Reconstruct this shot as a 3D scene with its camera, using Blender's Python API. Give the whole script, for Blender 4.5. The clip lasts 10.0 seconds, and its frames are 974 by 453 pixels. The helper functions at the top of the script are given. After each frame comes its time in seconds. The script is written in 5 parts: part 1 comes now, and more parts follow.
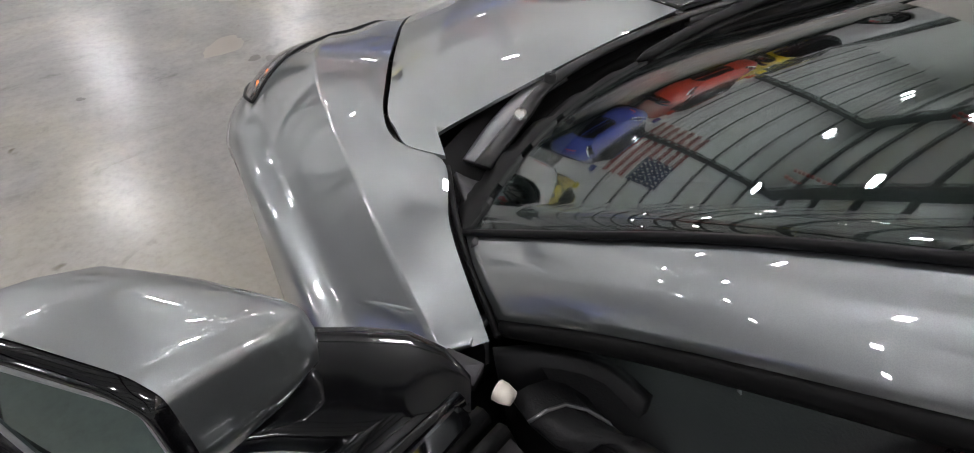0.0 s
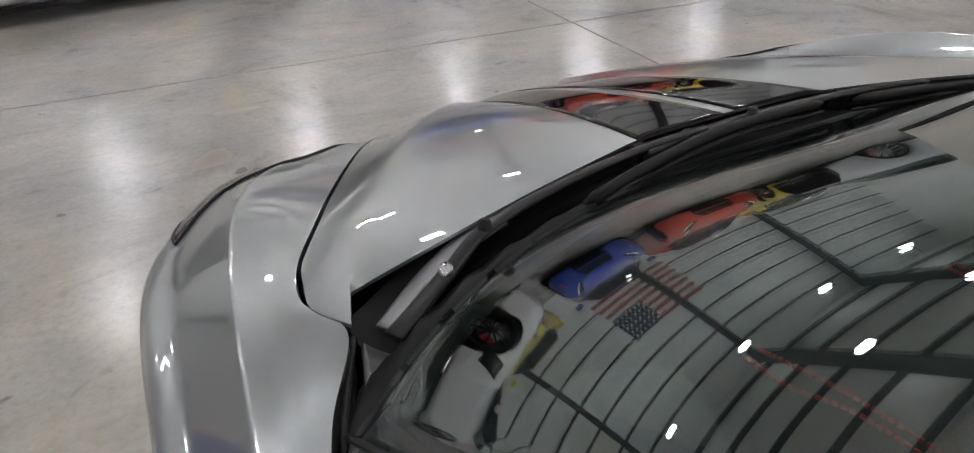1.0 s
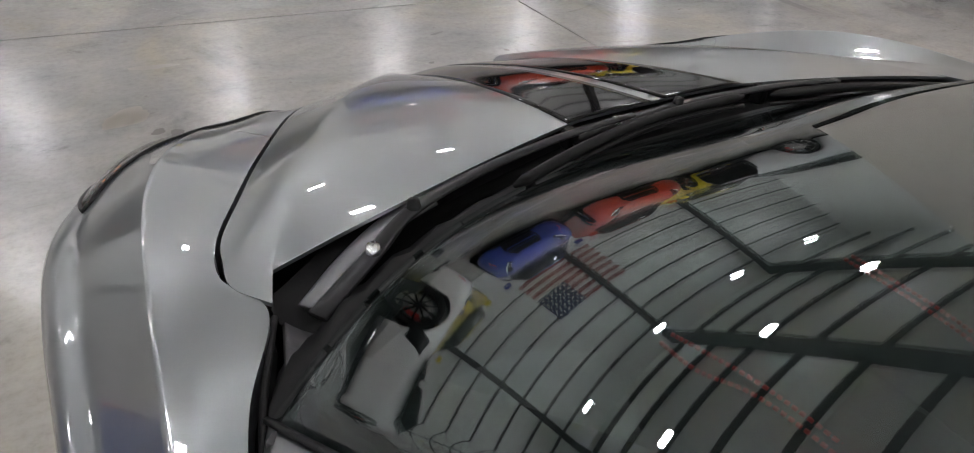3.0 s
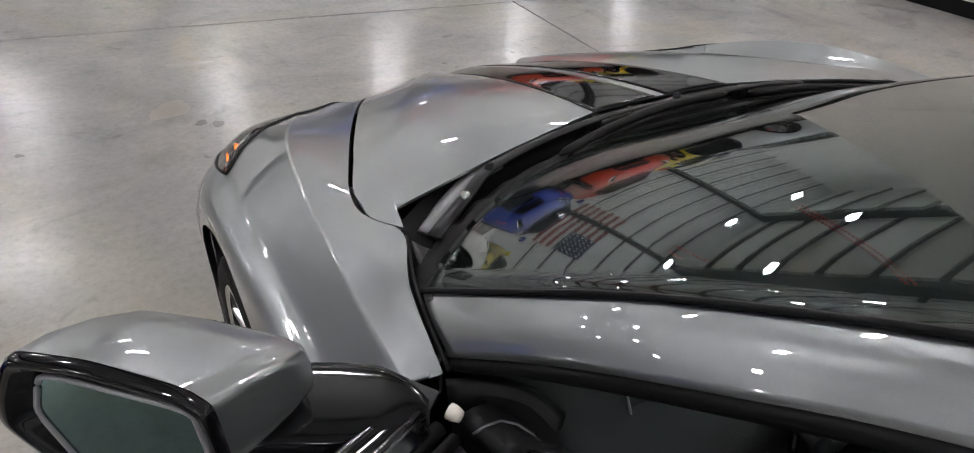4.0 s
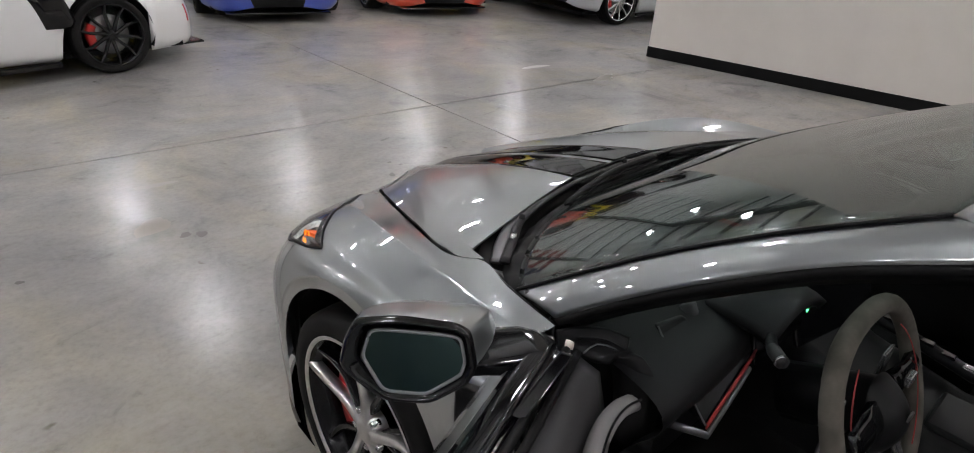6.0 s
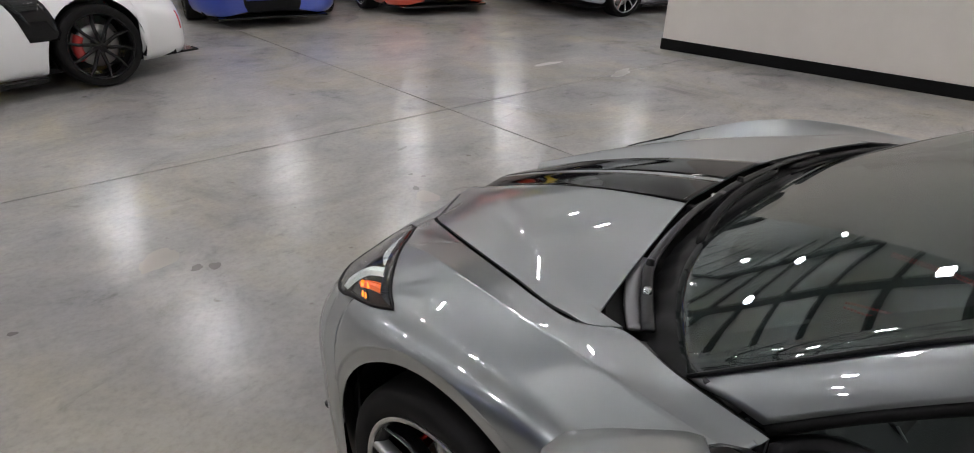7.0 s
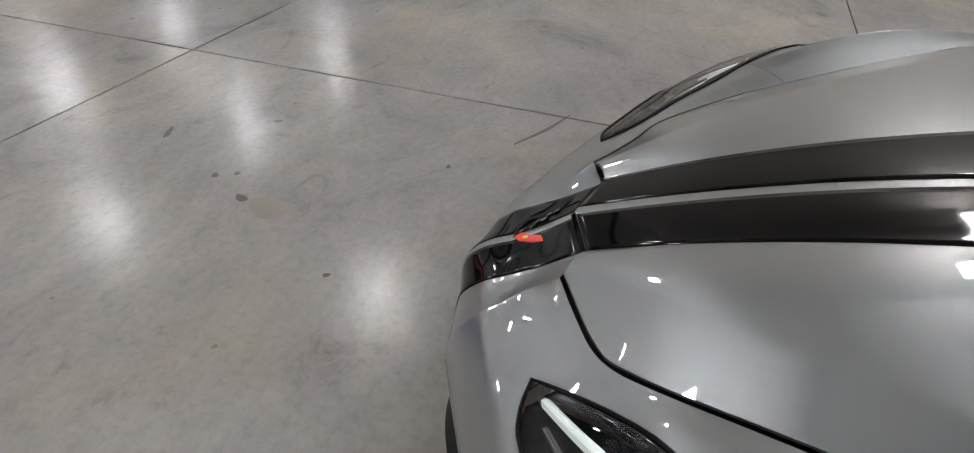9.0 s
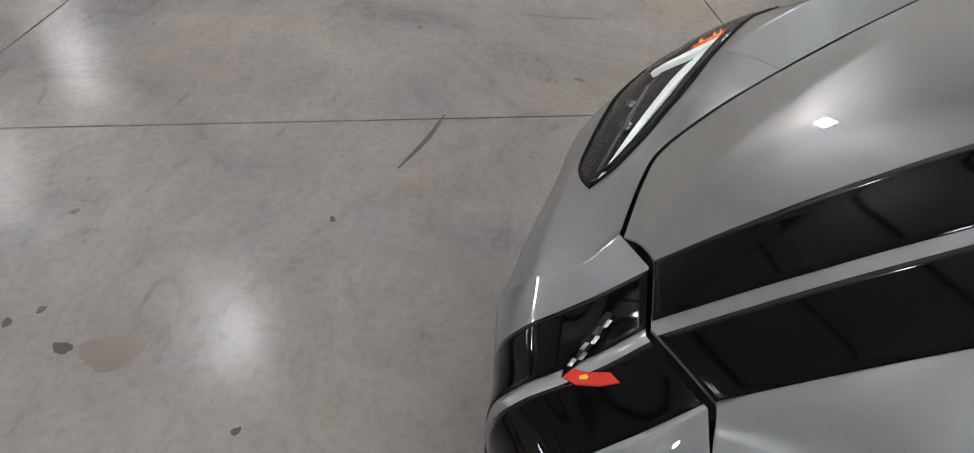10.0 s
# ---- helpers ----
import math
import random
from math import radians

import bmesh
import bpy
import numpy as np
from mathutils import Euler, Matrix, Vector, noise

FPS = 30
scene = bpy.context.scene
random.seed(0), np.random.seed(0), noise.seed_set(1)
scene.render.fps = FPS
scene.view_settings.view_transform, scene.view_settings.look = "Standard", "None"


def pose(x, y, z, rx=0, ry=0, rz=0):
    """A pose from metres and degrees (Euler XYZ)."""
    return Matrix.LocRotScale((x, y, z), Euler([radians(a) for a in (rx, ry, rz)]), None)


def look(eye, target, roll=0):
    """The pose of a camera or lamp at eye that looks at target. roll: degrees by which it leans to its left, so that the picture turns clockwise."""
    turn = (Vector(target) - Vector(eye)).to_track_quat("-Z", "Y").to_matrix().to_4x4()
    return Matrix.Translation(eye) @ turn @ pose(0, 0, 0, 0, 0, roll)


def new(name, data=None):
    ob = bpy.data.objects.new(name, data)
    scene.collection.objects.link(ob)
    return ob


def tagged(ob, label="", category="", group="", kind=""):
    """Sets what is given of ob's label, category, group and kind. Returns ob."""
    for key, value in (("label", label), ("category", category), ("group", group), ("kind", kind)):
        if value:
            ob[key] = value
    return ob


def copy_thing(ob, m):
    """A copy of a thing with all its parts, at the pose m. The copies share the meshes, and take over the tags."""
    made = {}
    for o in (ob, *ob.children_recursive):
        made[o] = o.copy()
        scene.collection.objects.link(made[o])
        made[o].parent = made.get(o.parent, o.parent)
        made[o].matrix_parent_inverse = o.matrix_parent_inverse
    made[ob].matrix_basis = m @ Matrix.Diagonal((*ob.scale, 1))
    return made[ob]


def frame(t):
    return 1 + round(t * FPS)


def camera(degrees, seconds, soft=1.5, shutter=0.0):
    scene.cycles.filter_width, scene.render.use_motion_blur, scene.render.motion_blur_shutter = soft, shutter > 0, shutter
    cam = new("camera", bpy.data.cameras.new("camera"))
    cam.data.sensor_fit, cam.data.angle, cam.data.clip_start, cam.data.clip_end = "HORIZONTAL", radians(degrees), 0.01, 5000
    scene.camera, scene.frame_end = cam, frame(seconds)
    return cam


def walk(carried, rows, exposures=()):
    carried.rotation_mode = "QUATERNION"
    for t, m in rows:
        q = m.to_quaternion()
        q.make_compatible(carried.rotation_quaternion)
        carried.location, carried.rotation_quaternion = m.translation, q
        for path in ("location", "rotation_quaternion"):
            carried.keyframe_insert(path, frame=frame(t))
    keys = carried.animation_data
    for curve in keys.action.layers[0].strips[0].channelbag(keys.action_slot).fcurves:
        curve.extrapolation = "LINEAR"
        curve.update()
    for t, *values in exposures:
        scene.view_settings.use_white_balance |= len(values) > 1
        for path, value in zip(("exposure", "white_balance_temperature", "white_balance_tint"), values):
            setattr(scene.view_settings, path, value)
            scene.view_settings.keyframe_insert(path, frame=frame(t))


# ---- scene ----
cam = camera(76.0, 10.0, soft=1.0)
PATH = [
    (0, (-0.866, -0.772, 1.282), (-0.218, 0.546, -0.076), -0.7),
    (0.5, (-0.768, -0.707, 1.284), (-0.176, 0.763, 0.064), -3.8),
    (1, (-0.722, -0.7, 1.276), (-0.021, 0.798, 0.151), -2.0),
    (1.5, (-0.701, -0.707, 1.263), (0.095, 0.806, 0.224), -0.3),
    (2, (-0.697, -0.696, 1.252), (0.171, 0.778, 0.216), 2.8),
    (3.5, (-0.764, -0.697, 1.323), (0.111, 0.611, 0.089), 5.0),
    (4, (-0.944, -0.868, 1.384), (-0.042, 0.463, 0.195), 5.6),
    (4.5, (-1.084, -0.982, 1.478), (-0.105, 0.352, 0.355), 4.3),
    (5, (-1.282, -1.094, 1.521), (-0.181, 0.199, 0.464), 5.4),
    (6.5, (-1.426, -0.937, 1.498), (-0.185, 0.352, 0.606), 2.4),
    (7, (-1.37, -0.66, 1.454), (-0.137, 0.613, 0.527), 1.5),
    (7.5, (-1.334, -0.36, 1.456), (-0.032, 0.782, 0.457), 1.5),
    (8, (-1.304, -0.012, 1.431), (0.093, 0.926, 0.349), 1.7),
    (8.5, (-1.118, 0.286, 1.377), (0.35, 0.983, 0.211), 1.1),
    (9, (-0.999, 0.608, 1.335), (0.549, 0.998, 0.131), 3.3),
    (9.5, (-0.814, 0.846, 1.301), (0.745, 0.951, 0.053), 3.3),
    (10, (-0.532, 0.975, 1.296), (0.981, 0.806, -0.002), 1.4),
]
walk(cam, [(t, look(eye, target, roll)) for t, eye, target, roll in PATH], [(0, 0.36), (1, 0.25), (2, 0.25), (3.5, 0.10), (4, 0.2), (5, 0.1), (6.5, 0.1), (8, -0.06), (10, 0.04)])


# ---- world, sun and exposure ----
world = bpy.data.worlds.new("hall_world")
scene.world = world
world.use_nodes = True
world.node_tree.nodes["Background"].inputs[0].default_value = (0.75, 0.8, 0.85, 1)
world.node_tree.nodes["Background"].inputs[1].default_value = 0.12


# ---- materials ----
def principled(name, color, rough=0.5, metal=0.0, coat=0.0, coat_rough=0.03, spec=0.5):
    m = bpy.data.materials.new(name)
    m.use_nodes = True
    b = m.node_tree.nodes["Principled BSDF"]
    b.inputs["Base Color"].default_value = (*color, 1)
    b.inputs["Roughness"].default_value = rough
    b.inputs["Metallic"].default_value = metal
    b.inputs["Coat Weight"].default_value = coat
    b.inputs["Coat Roughness"].default_value = coat_rough
    b.inputs["Specular IOR Level"].default_value = spec
    return m


def nodes_of(m):
    return m.node_tree.nodes, m.node_tree.links, m.node_tree.nodes["Principled BSDF"]


def noise_tex(m, scale, detail=4.0, rough=0.55, stretch=(1, 1, 1), distort=0.0):
    n, l, b = nodes_of(m)
    co = n.new("ShaderNodeTexCoord")
    mp = n.new("ShaderNodeMapping")
    mp.inputs["Scale"].default_value = stretch
    tx = n.new("ShaderNodeTexNoise")
    tx.inputs["Scale"].default_value = scale
    tx.inputs["Detail"].default_value = detail
    tx.inputs["Roughness"].default_value = rough
    tx.inputs["Distortion"].default_value = distort
    l.new(co.outputs["Object"], mp.inputs["Vector"])
    l.new(mp.outputs["Vector"], tx.inputs["Vector"])
    return tx.outputs["Fac"]


def ramp(m, fac, stops):
    n, l, b = nodes_of(m)
    r = n.new("ShaderNodeValToRGB")
    e = r.color_ramp.elements
    e[0].position, e[0].color = stops[0][0], (*stops[0][1], 1)
    e[1].position, e[1].color = stops[-1][0], (*stops[-1][1], 1)
    for p, c in stops[1:-1]:
        k = e.new(p)
        k.color = (*c, 1)
    l.new(fac, r.inputs[0])
    return r.outputs[0]


def mix(m, kind, fac, a, b_):
    n, l, b = nodes_of(m)
    x = n.new("ShaderNodeMix")
    x.data_type, x.blend_type = "RGBA", kind
    for sock, val in ((x.inputs[0], fac), (x.inputs[6], a), (x.inputs[7], b_)):
        if isinstance(val, (int, float)):
            sock.default_value = val
        elif isinstance(val, tuple):
            sock.default_value = (*val, 1)
        else:
            l.new(val, sock)
    return x.outputs[2]


def bump(m, height, strength, dist=0.002):
    n, l, b = nodes_of(m)
    k = n.new("ShaderNodeBump")
    k.inputs["Strength"].default_value = strength
    k.inputs["Distance"].default_value = dist
    l.new(height, k.inputs["Height"])
    l.new(k.outputs["Normal"], b.inputs["Normal"])


def grained(name, color, rough, scale=300, strength=0.25, dist=0.0006, spread=0.12, **kw):
    """A plain surface with fine grain and soft larger mottling."""
    m = principled(name, color, rough, **kw)
    n, l, b = nodes_of(m)
    big = noise_tex(m, scale / 30, 3)
    lo = tuple(c * (1 - spread) for c in color)
    hi = tuple(min(1, c * (1 + spread)) for c in color)
    l.new(ramp(m, big, [(0.3, lo), (0.7, hi)]), b.inputs["Base Color"])
    bump(m, noise_tex(m, scale, 2), strength, dist)
    return m


def car_paint(name, color, metal=0.0, rough=0.35, flake=0.0, coat_ior=2.0):
    m = principled(name, color, rough, metal, coat=1.0, coat_rough=0.004)
    n, l, b = nodes_of(m)
    b.inputs["Coat IOR"].default_value = coat_ior
    if flake:
        f = noise_tex(m, 1800, 2)
        l.new(ramp(m, f, [(0.35, tuple(c * (1 - flake) for c in color)), (0.65, tuple(c * (1 + flake) for c in color))]), b.inputs["Base Color"])
    return m


def concrete_floor():
    m = principled("polished_concrete", (0.3, 0.28, 0.26), 0.25, spec=0.36)
    n, l, b = nodes_of(m)
    cloud = noise_tex(m, 0.45, 5, 0.55, distort=0.6)
    c1 = ramp(m, cloud, [(0.2, (0.205, 0.198, 0.186)), (0.5, (0.285, 0.273, 0.255)), (0.8, (0.365, 0.347, 0.318))])
    patch = noise_tex(m, 1.15, 9, 0.68, distort=1.1)
    c2 = ramp(m, patch, [(0.28, (0.60, 0.61, 0.64)), (0.42, (0.90, 0.905, 0.92)), (0.55, (1, 1, 1)), (0.72, (1.15, 1.135, 1.08))])
    warm = noise_tex(m, 0.8, 7, 0.62, stretch=(1.2, 0.9, 1), distort=0.9)
    c3 = ramp(m, warm, [(0.3, (0.95, 0.975, 1.03)), (0.5, (1, 1, 1)), (0.68, (1.06, 1.02, 0.90))])
    smudge = noise_tex(m, 3.6, 9, 0.72, stretch=(0.7, 1.25, 1), distort=1.6)
    c4 = ramp(m, smudge, [(0.26, (0.62, 0.61, 0.60)), (0.40, (0.94, 0.94, 0.94)), (0.55, (1, 1, 1)), (0.75, (1.09, 1.09, 1.08))])
    fine = noise_tex(m, 34, 7, 0.72)
    c5 = ramp(m, fine, [(0.15, (0.76, 0.75, 0.73)), (0.5, (1, 1, 1)), (0.9, (1.14, 1.14, 1.13))])
    spots = noise_tex(m, 11, 2, 0.5)
    c6 = ramp(m, spots, [(0.20, (0.50, 0.46, 0.40)), (0.27, (1, 1, 1))])
    col = c1
    for c in (c2, c3, c4, c5, c6):
        col = mix(m, "MULTIPLY", 1.0, col, c)
    l.new(col, b.inputs["Base Color"])
    rr = ramp(m, noise_tex(m, 1.9, 8, 0.64, distort=0.7), [(0.2, (0.175, 0.175, 0.175)), (0.8, (0.285, 0.285, 0.285))])
    l.new(rr, b.inputs["Roughness"])
    bump(m, noise_tex(m, 5, 5, 0.55), 0.06, 0.004)
    return m


def glass_mat(name, tint=(0.9, 0.95, 0.93), rough=0.0, base=0.05):
    m = bpy.data.materials.new(name)
    m.use_nodes = True
    n, l = m.node_tree.nodes, m.node_tree.links
    n.remove(n["Principled BSDF"])
    out = n["Material Output"]
    tr = n.new("ShaderNodeBsdfTransparent")
    tr.inputs[0].default_value = (*tint, 1)
    gl = n.new("ShaderNodeBsdfGlossy")
    gl.inputs["Roughness"].default_value = rough
    lw = n.new("ShaderNodeLayerWeight")
    lw.inputs["Blend"].default_value = 0.5
    pw = n.new("ShaderNodeMath")
    pw.operation = "POWER"
    pw.inputs[1].default_value = 5.0
    l.new(lw.outputs["Facing"], pw.inputs[0])
    fr = n.new("ShaderNodeMath")
    fr.operation = "MULTIPLY_ADD"
    fr.inputs[1].default_value, fr.inputs[2].default_value = 1.0 - base, base
    fr.use_clamp = True
    l.new(pw.outputs[0], fr.inputs[0])
    sh = n.new("ShaderNodeMixShader")
    l.new(fr.outputs[0], sh.inputs[0])
    l.new(tr.outputs[0], sh.inputs[1])
    l.new(gl.outputs[0], sh.inputs[2])
    l.new(sh.outputs[0], out.inputs[0])
    return m


def glow(name, color, strength):
    m = bpy.data.materials.new(name)
    m.use_nodes = True
    b = m.node_tree.nodes["Principled BSDF"]
    b.inputs["Base Color"].default_value = (*color, 1)
    b.inputs["Emission Color"].default_value = (*color, 1)
    b.inputs["Emission Strength"].default_value = strength
    return m


M_GREY = car_paint("metallic_grey_paint", (0.240, 0.256, 0.261), 0.90, 0.38, 0.06, 2.6)
M_STRIPE = principled("black_vinyl_stripe", (0.003, 0.0028, 0.003), 0.05, spec=0.22)
M_GLOSSBLACK = principled("gloss_black_plastic", (0.003, 0.003, 0.0035), 0.07, spec=0.5)
M_BLACK = grained("textured_black_plastic", (0.0045, 0.0045, 0.005), 0.42, spec=0.16)
M_SATIN = grained("satin_black_plastic", (0.006, 0.006, 0.0065), 0.34, 260, 0.12, spec=0.26)
M_RUBBER = grained("black_rubber", (0.0045, 0.0045, 0.0045), 0.55, 200, spec=0.14)
M_TYRE = grained("tyre_rubber", (0.008, 0.0077, 0.0074), 0.7, 150, spec=0.15)
M_LEATHER = grained("black_leather", (0.008, 0.008, 0.0085), 0.5, 420, 0.5, spec=0.22)
M_SUEDE = grained("grey_brown_suede", (0.09, 0.083, 0.07), 0.95, 700, 0.6, spread=0.25, spec=0.15)
M_REDTHREAD = principled("red_thread", (0.30, 0.022, 0.02), 0.7)
M_CARPET = grained("black_carpet", (0.01, 0.01, 0.01), 0.95, 900, 0.8, 0.002)
M_MACHINED = grained("machined_aluminium", (0.62, 0.61, 0.60), 0.28, 200, 0.1, metal=1.0)
M_GRAB = grained("grey_vinyl", (0.15, 0.143, 0.14), 0.5, 300, 0.3)
M_RIMGREY = principled("grey_rim_plastic", (0.20, 0.20, 0.205), 0.35)
M_LINING = grained("dark_grey_vinyl", (0.03, 0.029, 0.03), 0.55, 300, 0.3)
M_LINK = grained("dull_grey_metal", (0.16, 0.16, 0.165), 0.42, 120, metal=0.8)
M_CHROME = principled("chrome", (0.75, 0.75, 0.76), 0.08, 1.0)
M_BRIGHT = principled("satin_silver_plastic", (0.55, 0.55, 0.56), 0.25, 0.9)
M_RIMBLACK = principled("gloss_black_rim", (0.005, 0.005, 0.0055), 0.25, coat=0.3, spec=0.25)
M_DISC = grained("steel_disc", (0.35, 0.34, 0.33), 0.4, 120, metal=1.0)
M_CALIPER = principled("red_caliper_paint", (0.50, 0.015, 0.012), 0.3, coat=0.6)
M_FLOOR = concrete_floor()
M_JOINT = grained("dark_joint_filler", (0.018, 0.016, 0.015), 0.9, 60)
M_WALL = grained("light_painted_wall", (0.66, 0.62, 0.57), 0.6, 120, 0.12, spread=0.02)
M_BASE = grained("black_baseboard_vinyl", (0.006, 0.006, 0.006), 0.6, 60, spec=0.12)
M_LINER = grained("white_insulation_liner", (0.74, 0.76, 0.75), 0.7, 30, 0.3, spread=0.06)
M_DARKWALL = grained("dark_grey_wall", (0.28, 0.28, 0.285), 0.6, 30, 0.3)
M_STEEL = grained("dark_painted_steel", (0.03, 0.028, 0.028), 0.5, 40)
M_GLASS = glass_mat("clear_glass", (0.80, 0.88, 0.86), 0.0, 0.14)
M_LENS = glass_mat("clear_lens", (0.97, 0.97, 0.97), 0.0, 0.03)
M_MIRROR = principled("tinted_mirror", (0.10, 0.16, 0.15), 0.02, 1.0)
M_DRL = glow("white_light_guide", (0.80, 0.88, 0.84), 0.35)
M_AMBER = glow("amber_lamp", (0.85, 0.13, 0.004), 0.36)
M_BULB = glow("lit_amber_bulb", (1.0, 0.27, 0.015), 1.8)
M_LAMP = glow("lamp_panel", (0.99, 0.965, 1.0), 150.0)
# Glow for added fill panels that brighten the ceiling.
M_CEILFILL = glow("ceiling_fill_glow", (0.99, 0.965, 1.0), 30.0)
M_GREEN = glow("green_led", (0.1, 1.0, 0.3), 4.0)
M_BADGERED = principled("red_enamel", (0.62, 0.035, 0.02), 0.2, coat=0.6)
M_BADGEYELLOW = principled("yellow_enamel", (0.75, 0.42, 0.03), 0.25, coat=0.5)
M_BOLT = principled("white_cap_plastic", (0.62, 0.58, 0.50), 0.4)
M_STAIN = grained("dried_floor_stain", (0.178, 0.160, 0.132), 0.36, 60, spread=0.2)
M_SKID = grained("tyre_mark", (0.055, 0.046, 0.038), 0.4, 60, spread=0.5)


# ---- mesh helpers ----
def part(name, bm, mat, parent=None, label="", smooth=True):
    me = bpy.data.meshes.new(name)
    bm.to_mesh(me)
    bm.free()
    if smooth:
        me.shade_smooth()
    me.materials.append(mat)
    ob = new(name, me)
    if parent is not None:
        ob.parent = parent
    if label:
        ob["label"] = label
    return ob


def thing(name, label, category, group="", kind="", at=None):
    ob = new(name)
    ob.empty_display_size = 0.1
    if at is not None:
        ob.matrix_basis = at
    return tagged(ob, label, category, group, kind)


def cr(ctrl, n):
    """Catmull-Rom curve through the points, n samples by chord length."""
    c = np.array(ctrl, float)
    if len(c) == 2:
        s = np.linspace(0, 1, n)[:, None]
        return c[0] * (1 - s) + c[1] * s
    d = np.r_[0, np.cumsum(np.linalg.norm(np.diff(c, axis=0), axis=1) ** 0.7 + 1e-6)]
    p = np.vstack([2 * c[0] - c[1], c, 2 * c[-1] - c[-2]])
    t = np.linspace(0, d[-1], n)
    i = np.clip(np.searchsorted(d, t, side="right") - 1, 0, len(c) - 2)
    f = ((t - d[i]) / (d[i + 1] - d[i]))[:, None]
    a, b, e, g = p[i], p[i + 1], p[i + 2], p[i + 3]
    return 0.5 * (2 * b + (e - a) * f + (2 * a - 5 * b + 4 * e - g) * f**2 + (3 * b - a - 3 * e + g) * f**3)


def mirrored(pts):
    q = np.array(pts, float).copy()
    q[..., 0] *= -1
    return q


def add_grid(bm, g, flip=False, keep=None):
    g = np.asarray(g)
    n, m = g.shape[:2]
    vs = [[bm.verts.new(g[i, j]) for j in range(m)] for i in range(n)]
    for i in range(n - 1):
        for j in range(m - 1):
            if keep is not None and not keep[i, j]:
                continue
            f = (vs[i][j], vs[i + 1][j], vs[i + 1][j + 1], vs[i][j + 1])
            bm.faces.new(f[::-1] if flip else f)
    return vs


def grid_mesh(g, flip=False, keep=None):
    bm = bmesh.new()
    add_grid(bm, g, flip, keep)
    loose = [v for v in bm.verts if not v.link_faces]
    bmesh.ops.delete(bm, geom=loose, context="VERTS")
    return bm


def grid_normals(g):
    g = np.asarray(g)
    du = np.gradient(g, axis=0)
    dv = np.gradient(g, axis=1)
    n = np.cross(du, dv)
    return n / (np.linalg.norm(n, axis=-1, keepdims=True) + 1e-12)


def shell(g, depth, flip=False, outward=None):
    """A closed panel: the grid, a copy set back by depth and the rim between them. outward: a vector that the outer face looks to."""
    g = np.asarray(g, float)
    nrm = grid_normals(g)
    if outward is not None and (nrm.mean((0, 1)) @ np.array(outward, float)) < 0:
        nrm = -nrm
        flip = True
    bm = bmesh.new()
    a = add_grid(bm, g, flip)
    b = add_grid(bm, g - nrm * depth, not flip)
    n, m = g.shape[:2]
    ring = [(i, 0) for i in range(n)] + [(n - 1, j) for j in range(1, m)] + [(i, m - 1) for i in range(n - 2, -1, -1)] + [(0, j) for j in range(m - 2, 0, -1)]
    for (i, j), (k, q) in zip(ring, ring[1:] + ring[:1]):
        try:
            bm.faces.new((a[i][j], b[i][j], b[k][q], a[k][q]) if flip else (a[i][j], a[k][q], b[k][q], b[i][j]))
        except ValueError:
            pass
    bmesh.ops.recalc_face_normals(bm, faces=bm.faces)
    return bm


def tube(path, radius, seg=10, closed=False, squash=None):
    """A round bar along a path. radius: a number or one for each point. squash: (wide, high) factors in the frame of the bar."""
    p = np.array(path, float)
    n = len(p)
    r = np.broadcast_to(radius, (n,))
    sw, sh = squash or (1, 1)
    bm = bmesh.new()
    rings = []
    for i in range(n):
        if closed:
            t = p[(i + 1) % n] - p[i - 1]
        else:
            t = p[min(i + 1, n - 1)] - p[max(i - 1, 0)]
        t = t / (np.linalg.norm(t) + 1e-9)
        up = np.array([0, 0, 1.0]) if abs(t[2]) < 0.95 else np.array([0, 1.0, 0])
        s = np.cross(t, up)
        s /= np.linalg.norm(s)
        u = np.cross(s, t)
        rings.append([bm.verts.new(p[i] + r[i] * (sw * math.cos(a) * s + sh * math.sin(a) * u)) for a in np.arange(seg) * 2 * math.pi / seg])
    for i in range(n if closed else n - 1):
        a, b = rings[i], rings[(i + 1) % n]
        for k in range(seg):
            bm.faces.new((a[k], a[(k + 1) % seg], b[(k + 1) % seg], b[k]))
    if not closed:
        bm.faces.new(rings[0])
        bm.faces.new(rings[-1][::-1])
    bmesh.ops.recalc_face_normals(bm, faces=bm.faces)
    return bm


def box(size, at=(0, 0, 0), bevel=0.0, turn=None, seg=2):
    bm = bmesh.new()
    bmesh.ops.create_cube(bm, size=1, matrix=Matrix.Diagonal((*size, 1)))
    if bevel:
        bmesh.ops.bevel(bm, geom=list(bm.edges), offset=bevel, segments=seg, profile=0.5, affect="EDGES")
    m = Matrix.Translation(at)
    if turn is not None:
        m = m @ turn
    bmesh.ops.transform(bm, matrix=m, verts=bm.verts)
    return bm


def lathe(profile, seg=48, axis="X"):
    """Turns (along, radius) pairs round an axis through the origin."""
    bm = bmesh.new()
    rings = []
    for along, rad in profile:
        ring = []
        for k in range(seg):
            a = 2 * math.pi * k / seg
            co = (along, rad * math.cos(a), rad * math.sin(a)) if axis == "X" else (rad * math.cos(a), rad * math.sin(a), along)
            ring.append(bm.verts.new(co))
        rings.append(ring)
    for a, b in zip(rings, rings[1:]):
        for k in range(seg):
            bm.faces.new((a[k], a[(k + 1) % seg], b[(k + 1) % seg], b[k]))
    bmesh.ops.recalc_face_normals(bm, faces=bm.faces)
    return bm


